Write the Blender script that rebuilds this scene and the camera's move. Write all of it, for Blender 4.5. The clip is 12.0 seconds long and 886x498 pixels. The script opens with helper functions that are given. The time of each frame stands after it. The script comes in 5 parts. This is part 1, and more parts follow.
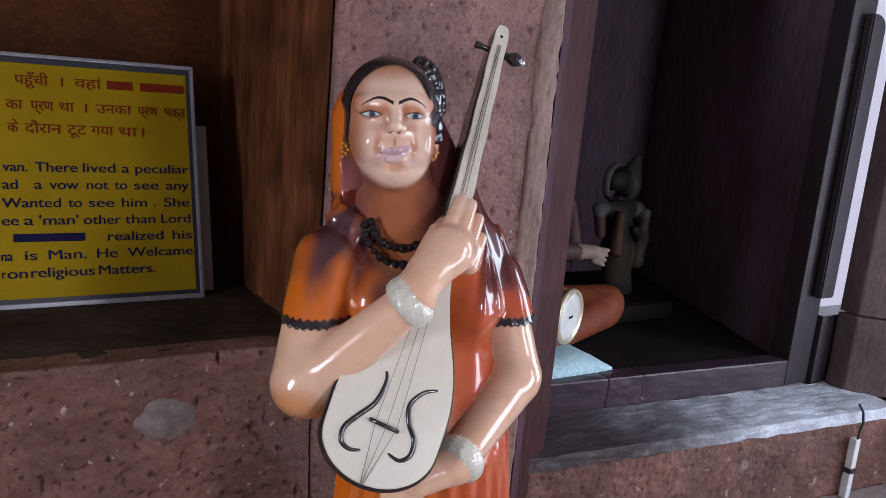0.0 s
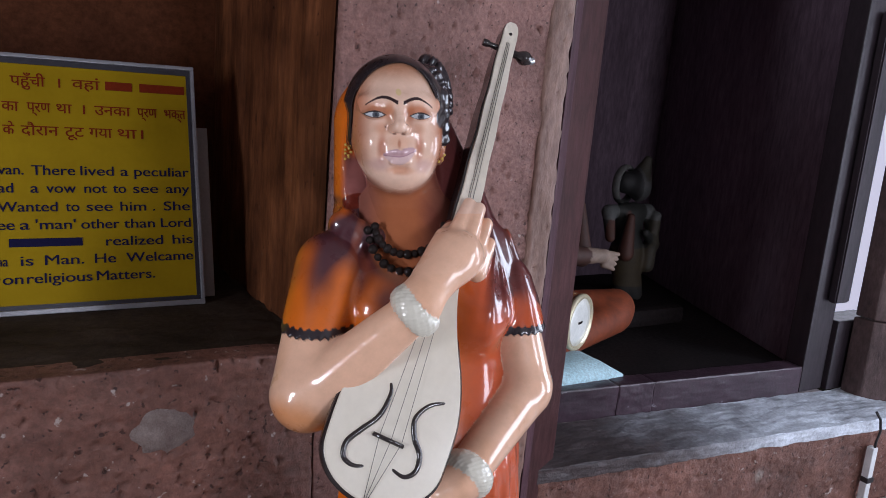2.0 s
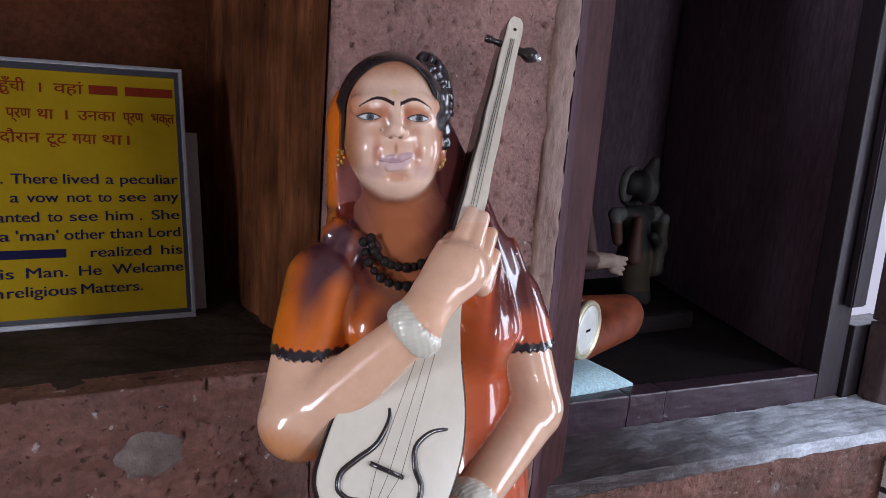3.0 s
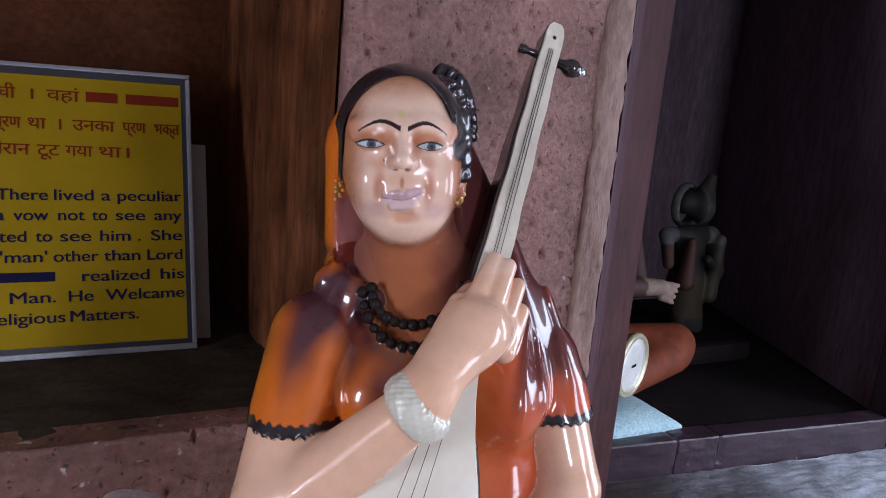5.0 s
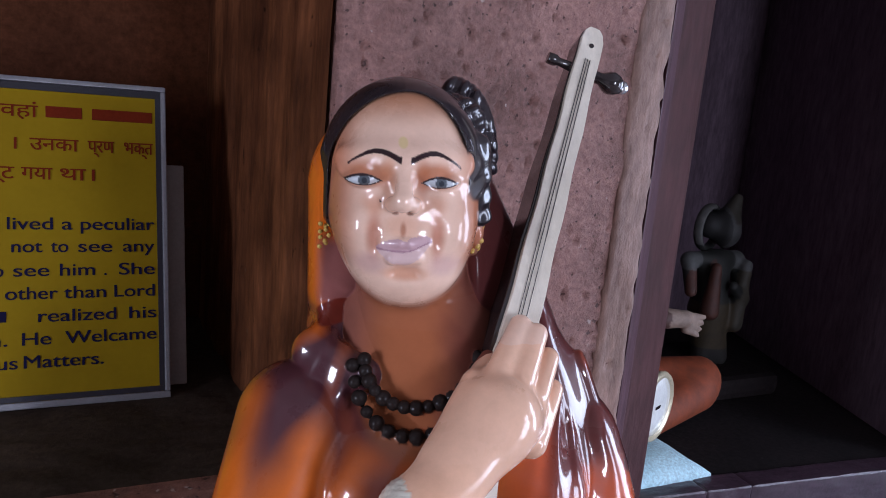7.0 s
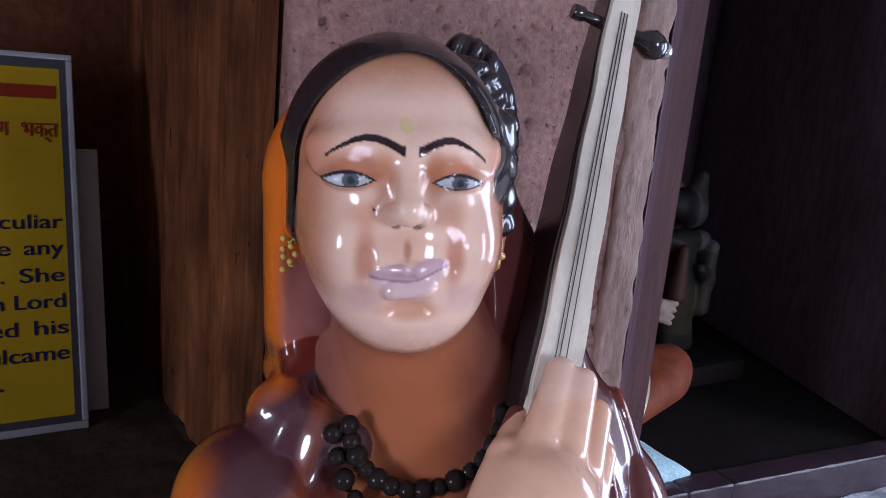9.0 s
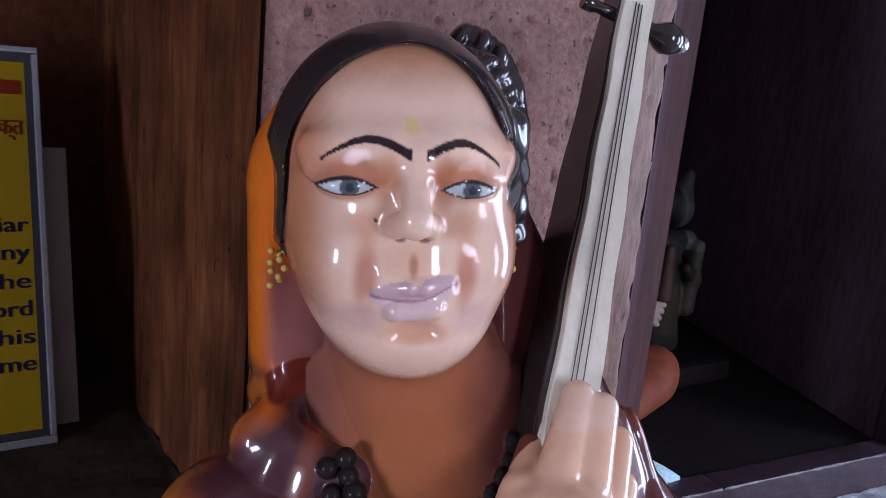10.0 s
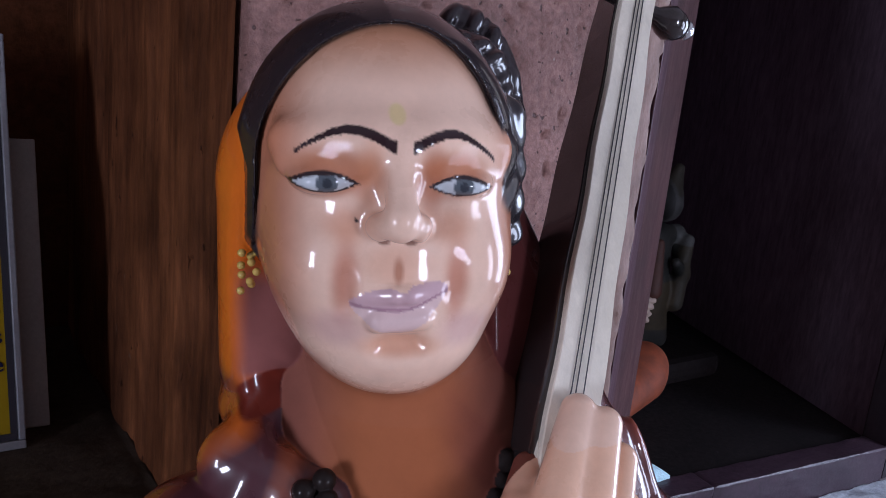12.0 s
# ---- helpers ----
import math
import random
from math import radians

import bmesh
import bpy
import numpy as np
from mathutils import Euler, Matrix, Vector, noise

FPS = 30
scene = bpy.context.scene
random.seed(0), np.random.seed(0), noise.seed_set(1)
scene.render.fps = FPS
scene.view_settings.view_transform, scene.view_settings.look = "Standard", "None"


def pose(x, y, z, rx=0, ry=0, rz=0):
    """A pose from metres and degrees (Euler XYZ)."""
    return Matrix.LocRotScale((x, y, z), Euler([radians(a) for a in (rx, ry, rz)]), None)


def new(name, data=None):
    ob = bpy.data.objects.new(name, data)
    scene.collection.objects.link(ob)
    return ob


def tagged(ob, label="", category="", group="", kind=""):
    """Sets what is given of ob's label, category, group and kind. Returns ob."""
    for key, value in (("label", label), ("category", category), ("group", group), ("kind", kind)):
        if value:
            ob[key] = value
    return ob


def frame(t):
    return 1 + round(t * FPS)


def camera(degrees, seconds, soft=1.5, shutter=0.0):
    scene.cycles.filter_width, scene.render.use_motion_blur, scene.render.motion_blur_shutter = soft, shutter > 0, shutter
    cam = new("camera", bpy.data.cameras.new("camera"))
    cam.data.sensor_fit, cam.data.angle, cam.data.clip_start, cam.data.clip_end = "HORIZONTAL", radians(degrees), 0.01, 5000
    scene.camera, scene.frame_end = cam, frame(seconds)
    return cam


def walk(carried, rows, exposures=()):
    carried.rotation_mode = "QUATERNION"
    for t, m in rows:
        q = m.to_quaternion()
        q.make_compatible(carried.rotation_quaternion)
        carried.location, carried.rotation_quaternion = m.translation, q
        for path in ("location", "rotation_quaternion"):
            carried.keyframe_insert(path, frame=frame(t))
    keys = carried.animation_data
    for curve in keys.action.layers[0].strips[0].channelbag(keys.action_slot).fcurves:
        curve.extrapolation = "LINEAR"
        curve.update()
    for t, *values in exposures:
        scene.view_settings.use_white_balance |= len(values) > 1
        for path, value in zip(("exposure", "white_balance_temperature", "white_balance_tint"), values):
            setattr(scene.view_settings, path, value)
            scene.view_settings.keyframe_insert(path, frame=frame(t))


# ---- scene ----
cam = camera(58.1, 12.0, 0.9)
METRES, EYE, TILT, LEAN, TURN = 1.0, 1.45, -12.0, -5.0, 0.0
ROWS = [
    (0.0, 0.0, 0.0, 0.0, -0.0, -0.0, 0.0),
    (0.5, 0.0065, -0.0009, -0.0009, -0.27, 0.25, 0.06),
    (1.0, 0.0086, 0.0087, 0.0004, -0.06, 0.36, 0.04),
    (1.5, 0.0057, 0.0297, 0.0013, 0.19, 0.32, -0.0),
    (2.0, -0.0003, 0.0581, 0.0063, 0.48, 0.17, 0.03),
    (2.5, -0.0032, 0.1027, 0.013, 0.56, 0.23, -0.01),
    (3.0, 0.0011, 0.1572, 0.0235, 0.68, 0.28, 0.55),
    (5.0, 0.037, 0.377, 0.0948, 3.96, 0.3, -0.94),
    (5.5, 0.0612, 0.4129, 0.1063, 4.87, 0.6, -2.37),
    (6.0, 0.0611, 0.4714, 0.1206, 5.92, 0.87, -1.96),
    (6.5, 0.0325, 0.5306, 0.1367, 5.92, 1.11, -1.57),
    (7.0, 0.0119, 0.592, 0.1488, 4.17, 1.04, -1.26),
    (9.0, -0.0624, 0.8133, 0.1873, -0.49, -0.7, -0.24),
    (9.5, -0.0823, 0.8458, 0.1946, -1.07, -0.76, -0.21),
    (10.0, -0.0816, 0.8726, 0.1976, -2.14, -0.92, -0.16),
    (10.5, -0.0781, 0.8992, 0.2012, -2.73, -1.08, -0.04),
    (11.0, -0.0842, 0.9224, 0.2042, -2.77, -1.22, -0.11),
    (11.5, -0.0838, 0.9215, 0.2023, -3.04, -1.34, -0.1),
    (12.0, -0.0812, 0.9208, 0.2023, -3.15, -1.43, -0.21),
]
CLEAN = [(t, pose(0, 0, EYE, TILT, LEAN, TURN) @ pose(METRES * x, METRES * y, METRES * z, 90 + pitch, roll, yaw)) for t, x, y, z, yaw, pitch, roll in ROWS]
walk(cam, CLEAN, [(0.0, -0.03, 6400, 20), (3.2, -0.04, 6350, 20), (5.5, 0.02, 6080, 22), (9.0, 0.05, 5850, 24), (12.0, -0.08, 5820, 24)])

# ---- world and light ----
world = bpy.data.worlds.new("sky")
scene.world = world
world.use_nodes = True
sky = world.node_tree.nodes.new("ShaderNodeTexSky")
sky.sky_type, sky.sun_disc = "NISHITA", False
sky.sun_elevation, sky.sun_rotation = radians(50), radians(120)
world.node_tree.links.new(sky.outputs[0], world.node_tree.nodes["Background"].inputs[0])
world.node_tree.nodes["Background"].inputs[1].default_value = 0.15

# the wall's own axes: x along it, y into it, z up
WALL = pose(-0.225, 1.8, 0, 0, 0, 31)


def opening_light(name, x, y, z, w, h, turn, power, colour):
    """Daylight that falls through an opening of the hall."""
    lamp = bpy.data.lights.new(name, "AREA")
    lamp.shape, lamp.size, lamp.size_y, lamp.energy, lamp.color = "RECTANGLE", w, h, power, colour
    ob = new(name, lamp)
    ob.matrix_world = WALL @ pose(x, y, z, 90, 0, turn)
    return ob


opening_light("daylight_side", 2.78, -0.95, 1.25, 0.86, 1.9, 90, 44, (0.74, 0.87, 1.0))
opening_light("daylight_door", 2.78, -2.75, 1.20, 0.90, 2.0, 90, 63, (0.80, 0.90, 1.0))
# added fill for the statue's front; its opening is assumed
opening_light("fill_front", 0.60, -4.36, 1.75, 0.5, 1.0, 0, 56, (0.84, 0.92, 1.0))
opening_light("daylight_west", -3.16, -1.45, 1.40, 0.5, 1.0, -90, 57, (0.84, 0.92, 1.0))
opening_light("daylight_slit", 3.16, 0.85, 1.5, 1.2, 1.9, 90, 14, (0.80, 0.89, 1.0))


# ---- materials ----
def nodes_of(name):
    m = bpy.data.materials.new(name)
    m.use_nodes = True
    nt = m.node_tree
    return m, nt, nt.nodes["Principled BSDF"]


def ramp(nt, source, stops):
    r = nt.nodes.new("ShaderNodeValToRGB")
    el = r.color_ramp.elements
    while len(el) < len(stops):
        el.new(0.5)
    for e, (p, c) in zip(el, stops):
        e.position, e.color = p, (*c, 1)
    nt.links.new(source, r.inputs[0])
    return r.outputs[0]


def noise_of(nt, scale, detail=6, rough=0.6, stretch=(1, 1, 1), coords="Object"):
    tc, mp, nz = nt.nodes.new("ShaderNodeTexCoord"), nt.nodes.new("ShaderNodeMapping"), nt.nodes.new("ShaderNodeTexNoise")
    mp.inputs["Scale"].default_value = stretch
    nz.inputs["Scale"].default_value, nz.inputs["Detail"].default_value, nz.inputs["Roughness"].default_value = scale, detail, rough
    nt.links.new(tc.outputs[coords], mp.inputs[0])
    nt.links.new(mp.outputs[0], nz.inputs["Vector"])
    return nz.outputs["Fac"]


def mix(nt, fac, a, b, mode="MIX"):
    m = nt.nodes.new("ShaderNodeMix")
    m.data_type, m.blend_type = "RGBA", mode
    for socket, v in ((m.inputs[0], fac), (m.inputs[6], a), (m.inputs[7], b)):
        if isinstance(v, (int, float)):
            socket.default_value = v
        elif isinstance(v, tuple):
            socket.default_value = (*v, 1)
        else:
            nt.links.new(v, socket)
    return m.outputs[2]


def bump(nt, p, height, strength, distance):
    b = nt.nodes.new("ShaderNodeBump")
    b.inputs["Strength"].default_value, b.inputs["Distance"].default_value = strength, distance
    nt.links.new(height, b.inputs["Height"])
    nt.links.new(b.outputs[0], p.inputs["Normal"])


def surface(name, low, high, scale, rough=(0.6, 0.9), relief=0.003, stretch=(1, 1, 1), fine=None, spots=None, metal=0.0, coat=0.0, grain=0.8, stains=None, dust=None, pits=None):
    """A surface with large stains, fine grain, relief and, if asked, spots of another colour."""
    m, nt, p = nodes_of(name)
    big = noise_of(nt, scale, 5, 0.6, stretch)
    small = noise_of(nt, scale * 14 if fine is None else fine, 8, 0.7, stretch)
    colour = ramp(nt, big, [(0.3, low), (0.7, high)])
    speckle = ramp(nt, small, [(0.28, (0.48, 0.48, 0.48)), (0.72, (1.42, 1.42, 1.42))])
    colour = mix(nt, grain, colour, speckle, "MULTIPLY")
    if stains:
        scale3, low3, high3 = stains
        colour = mix(nt, 1.0, colour, ramp(nt, noise_of(nt, scale3, 7, 0.65), [(0.32, low3), (0.68, high3)]), "MULTIPLY")
    if dust:
        scale4, tone4, at4 = dust
        colour = mix(nt, ramp(nt, noise_of(nt, scale4, 3, 0.5), [(at4, (0, 0, 0)), (at4 + 0.05, (0.8, 0.8, 0.8))]), colour, tone4)
    if spots:
        scale2, tone, at = spots
        speck = ramp(nt, noise_of(nt, scale2, 4, 0.55), [(at, (0, 0, 0)), (at + 0.06, (1, 1, 1))])
        colour = mix(nt, speck, colour, tone)
    nt.links.new(colour, p.inputs["Base Color"])
    nt.links.new(ramp(nt, small, [(0.2, (rough[1],) * 3), (0.8, (rough[0],) * 3)]), p.inputs["Roughness"])
    p.inputs["Metallic"].default_value = metal
    p.inputs["Coat Weight"].default_value, p.inputs["Coat Roughness"].default_value = coat, 0.08
    if pits:
        hole = ramp(nt, noise_of(nt, pits[0], 2, 0.5), [(pits[1], (0, 0, 0)), (pits[1] + 0.05, (1, 1, 1))])
        nt.links.new(mix(nt, hole, colour, mix(nt, 1.0, colour, (0.35, 0.3, 0.3), "MULTIPLY")), p.inputs["Base Color"])
        small = mix(nt, hole, small, (0, 0, 0))
    if relief:
        bump(nt, p, small, 0.8, relief)
    return m


def plain(name, colour, rough=0.5, metal=0.0, coat=0.0):
    return surface(name, tuple(c * 0.85 for c in colour), tuple(min(1, c * 1.12) for c in colour), 9, (max(0.02, rough - 0.08), rough + 0.08), 0.0002, metal=metal, coat=coat, grain=0.25)


PINK_STONE = surface("pink_sandstone", (0.19, 0.088, 0.071), (0.325, 0.176, 0.149), 5, (0.5, 0.85), 0.007, fine=90, pits=(85, 0.655), spots=(7, (0.34, 0.25, 0.22), 0.66), stains=(3.2, (0.5, 0.45, 0.43), (1.15, 1.1, 1.1)), dust=(48, (0.40, 0.33, 0.30), 0.70))
EDGE_STONE = surface("worn_tan_edge", (0.18, 0.092, 0.070), (0.31, 0.190, 0.152), 6, (0.45, 0.8), 0.005, stretch=(1, 1, 0.3), fine=60, stains=(3, (0.6, 0.55, 0.5), (1.15, 1.15, 1.15)))
BROWN_STONE = surface("streaked_brown_stone", (0.048, 0.015, 0.007), (0.205, 0.074, 0.029), 9, (0.45, 0.8), 0.004, stretch=(1, 1, 0.14), fine=70, stains=(5, (0.38, 0.34, 0.32), (1.35, 1.3, 1.28)), spots=(26, (0.19, 0.11, 0.075), 0.71), pits=(45, 0.70))
RED_STONE = surface("rough_red_stone", (0.13, 0.052, 0.038), (0.25, 0.118, 0.09), 6, (0.35, 0.8), 0.007, fine=55, spots=(5, (0.27, 0.22, 0.19), 0.70), pits=(60, 0.645), stains=(2.6, (0.45, 0.40, 0.36), (1.2, 1.15, 1.1)), dust=(42, (0.42, 0.36, 0.33), 0.67))
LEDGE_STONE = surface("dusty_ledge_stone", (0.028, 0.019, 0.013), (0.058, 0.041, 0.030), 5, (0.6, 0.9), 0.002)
NICHE_PLASTER = surface("brown_niche_plaster", (0.060, 0.018, 0.007), (0.105, 0.033, 0.013), 4, (0.6, 0.9), 0.002)
PURPLE_PAINT = surface("purple_brown_paint", (0.046, 0.017, 0.017), (0.072, 0.030, 0.030), 3, (0.3, 0.55), 0.0012, stretch=(1, 1, 0.3), spots=(9, (0.10, 0.052, 0.048), 0.68), stains=(4, (0.65, 0.6, 0.6), (1.2, 1.2, 1.2)))
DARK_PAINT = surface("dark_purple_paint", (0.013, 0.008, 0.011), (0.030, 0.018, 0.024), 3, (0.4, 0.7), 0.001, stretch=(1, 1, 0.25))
RECESS_PAINT = surface("dim_purple_paint", (0.11, 0.076, 0.098), (0.18, 0.125, 0.160), 3, (0.45, 0.7), 0.001, stretch=(1, 1, 0.25))
MAUVE_PAINT = surface("mauve_strip_paint", (0.060, 0.028, 0.036), (0.10, 0.050, 0.060), 4, (0.3, 0.5), 0.001, stretch=(1, 1, 0.2), spots=(14, (0.20, 0.13, 0.13), 0.68))
SILL_PAINT = surface("worn_purple_sill_paint", (0.030, 0.016, 0.023), (0.060, 0.033, 0.046), 5, (0.22, 0.5), 0.001, spots=(16, (0.42, 0.42, 0.46), 0.70))
REVEAL_STONE = surface("dark_reveal_stone", (0.075, 0.045, 0.042), (0.14, 0.088, 0.080), 5, (0.45, 0.8), 0.004, stretch=(1, 1, 0.4), spots=(9, (0.24, 0.19, 0.18), 0.68), stains=(3, (0.5, 0.45, 0.45), (1.2, 1.2, 1.2)))
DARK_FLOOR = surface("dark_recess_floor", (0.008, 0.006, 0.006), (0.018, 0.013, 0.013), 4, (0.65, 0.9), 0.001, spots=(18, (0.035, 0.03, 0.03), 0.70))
PLASTER = surface("hall_plaster", (0.28, 0.25, 0.24), (0.38, 0.345, 0.335), 2, (0.7, 0.95), 0.002)
FLOOR_STONE = surface("floor_stone", (0.15, 0.12, 0.11), (0.24, 0.20, 0.185), 3, (0.35, 0.7), 0.002)
YELLOW = surface("yellow_board_paint", (0.240, 0.150, 0.002), (0.285, 0.182, 0.003), 6, (0.75, 0.9), 0.0, grain=0.06)
INK_BLUE = plain("dark_blue_ink", (0.008, 0.007, 0.035), 0.85)
INK_RED = plain("red_brown_ink", (0.15, 0.017, 0.004), 0.85)
BOARD_BLACK = plain("black_border", (0.015, 0.013, 0.02), 0.5)
ALUMINIUM = plain("grey_aluminium", (0.26, 0.26, 0.28), 0.45, 0.6)
for flat_paint in (YELLOW, INK_BLUE, INK_RED, DARK_FLOOR, BROWN_STONE, NICHE_PLASTER, LEDGE_STONE, RECESS_PAINT, PURPLE_PAINT, MAUVE_PAINT):
    flat_paint.node_tree.nodes["Principled BSDF"].inputs["Specular IOR Level"].default_value = 0.12
BOARD_GREY = plain("grey_board", (0.30, 0.29, 0.28), 0.6)
CREAM = surface("cream_enamel", (0.64, 0.58, 0.47), (0.74, 0.69, 0.59), 5, (0.12, 0.25), 0.0, coat=0.5, grain=0.08)
NECK_WOOD = surface("cream_grained_neck", (0.60, 0.54, 0.44), (0.74, 0.68, 0.58), 8, (0.2, 0.35), 0.0003, stretch=(2, 2, 0.12), fine=60, coat=0.3, grain=0.35)
BLACK_ENAMEL = plain("black_enamel", (0.022, 0.016, 0.016), 0.16, coat=0.6)
STRING = plain("dark_string", (0.05, 0.045, 0.045), 0.35, 0.3)
BRASS = plain("pale_brass", (0.66, 0.58, 0.40), 0.3, 0.4)
DRUM_SKIN = plain("white_drum_skin", (0.80, 0.80, 0.76), 0.2, coat=0.5)
CLOTH_BLUE = surface("pale_blue_cloth", (0.42, 0.64, 0.70), (0.54, 0.76, 0.82), 8, (0.7, 0.9), 0.001)
PIPE = plain("black_cable", (0.02, 0.018, 0.02), 0.4)
CONDUIT = plain("white_conduit", (0.62, 0.62, 0.62), 0.4)


def enamel():
    """Glossy airbrushed enamel over plaster: the paint's colour is stored on the mesh."""
    m, nt, p = nodes_of("glossy_enamel_paint")
    a = nt.nodes.new("ShaderNodeAttribute")
    a.attribute_name = "paint"
    wear = ramp(nt, noise_of(nt, 40, 6, 0.7), [(0.25, (0.9, 0.9, 0.9)), (0.75, (1.07, 1.07, 1.07))])
    nt.links.new(mix(nt, 1.0, a.outputs["Color"], wear, "MULTIPLY"), p.inputs["Base Color"])
    nt.links.new(ramp(nt, noise_of(nt, 25, 5, 0.6), [(0.3, (0.24,) * 3), (0.7, (0.36,) * 3)]), p.inputs["Roughness"])
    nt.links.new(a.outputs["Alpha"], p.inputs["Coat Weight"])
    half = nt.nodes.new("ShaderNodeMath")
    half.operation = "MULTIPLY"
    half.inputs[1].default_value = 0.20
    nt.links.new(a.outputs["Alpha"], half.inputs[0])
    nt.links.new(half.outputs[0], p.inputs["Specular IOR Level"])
    p.inputs["Coat Roughness"].default_value = 0.035
    bump(nt, p, noise_of(nt, 60, 4, 0.5), 0.25, 0.0006)
    return m


ENAMEL = enamel()


def ledge_paint():
    """Ledge stone with its light painted in: dark brown in shade, pale grey along the lit stretch, with an uneven
    border.
    """
    m, nt, p = nodes_of("light_painted_ledge")
    small = noise_of(nt, 70, 8, 0.7)
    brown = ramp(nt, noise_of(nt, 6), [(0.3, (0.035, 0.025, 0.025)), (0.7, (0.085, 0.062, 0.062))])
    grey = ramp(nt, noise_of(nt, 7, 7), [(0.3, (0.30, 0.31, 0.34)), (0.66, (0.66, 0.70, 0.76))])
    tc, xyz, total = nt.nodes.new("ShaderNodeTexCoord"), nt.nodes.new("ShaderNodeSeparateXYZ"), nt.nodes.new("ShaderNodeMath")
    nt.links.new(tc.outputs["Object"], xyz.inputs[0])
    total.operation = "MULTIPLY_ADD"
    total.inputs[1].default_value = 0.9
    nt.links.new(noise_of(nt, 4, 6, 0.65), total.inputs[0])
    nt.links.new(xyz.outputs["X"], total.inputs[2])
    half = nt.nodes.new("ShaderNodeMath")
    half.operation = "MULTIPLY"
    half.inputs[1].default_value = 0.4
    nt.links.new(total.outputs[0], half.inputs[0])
    # worn masks the painted lit stretch, rising along x
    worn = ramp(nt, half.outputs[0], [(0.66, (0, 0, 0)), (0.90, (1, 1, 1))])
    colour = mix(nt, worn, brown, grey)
    colour = mix(nt, 0.7, colour, ramp(nt, small, [(0.28, (0.5,) * 3), (0.72, (1.4,) * 3)]), "MULTIPLY")
    nt.links.new(colour, p.inputs["Base Color"])
    nt.links.new(ramp(nt, small, [(0.2, (0.75,) * 3), (0.8, (0.4,) * 3)]), p.inputs["Roughness"])
    bump(nt, p, small, 0.8, 0.004)
    return m


# ---- mesh helpers ----
def part(name, bm, material, parent=None, label=""):
    me = bpy.data.meshes.new(name)
    bm.to_mesh(me)
    bm.free()
    me.materials.append(material)
    ob = new(name, me)
    ob.parent = parent
    return tagged(ob, label)


def empty(name, m=None):
    ob = new(name)
    ob.empty_display_size = 0.1
    if m is not None:
        ob.matrix_world = m
    return ob


def add_box(bm, x0, x1, y0, y1, z0, z1, bevel=0.0):
    made = bmesh.ops.create_cube(bm, size=1.0)["verts"]
    for v in made:
        v.co = (x0 if v.co.x < 0 else x1, y0 if v.co.y < 0 else y1, z0 if v.co.z < 0 else z1)
    if bevel:
        edges = list({e for v in made for e in v.link_edges})
        bmesh.ops.bevel(bm, geom=edges, offset=bevel, segments=2, profile=0.6, affect="EDGES")


def box(x0, x1, y0, y1, z0, z1, bevel=0.0):
    bm = bmesh.new()
    add_box(bm, x0, x1, y0, y1, z0, z1, bevel)
    return bm


def prism(outline, z0, z1, bevel=0.0):
    """A plan outline (counter-clockwise) raised from z0 to z1."""
    bm = bmesh.new()
    low, high = [bm.verts.new((x, y, z0)) for x, y in outline], [bm.verts.new((x, y, z1)) for x, y in outline]
    bm.faces.new(low[::-1]), bm.faces.new(high)
    for i in range(len(outline)):
        j = (i + 1) % len(outline)
        bm.faces.new((low[i], low[j], high[j], high[i]))
    if bevel:
        bmesh.ops.bevel(bm, geom=bm.edges[:], offset=bevel, segments=2, profile=0.6, affect="EDGES")
    return bm


def tube(points, radius, sides=8, caps=True):
    """A round bar along points; radius is a number or one per point."""
    bm = bmesh.new()
    pts = [Vector(p) for p in points]
    radii = [radius] * len(pts) if isinstance(radius, (int, float)) else radius
    rings, side = [], None
    for i, p in enumerate(pts):
        along = (pts[min(i + 1, len(pts) - 1)] - pts[max(i - 1, 0)]).normalized()
        if side is None:
            side = along.orthogonal().normalized()
        side = (side - along * side.dot(along)).normalized()
        other = along.cross(side)
        rings.append([bm.verts.new(p + radii[i] * (math.cos(a) * side + math.sin(a) * other)) for a in (2 * math.pi * k / sides for k in range(sides))])
    for a, b in zip(rings, rings[1:]):
        for k in range(sides):
            f = bm.faces.new((a[k], a[(k + 1) % sides], b[(k + 1) % sides], b[k]))
            f.smooth = True
    if caps:
        bm.faces.new(rings[0][::-1]), bm.faces.new(rings[-1])
    return bm


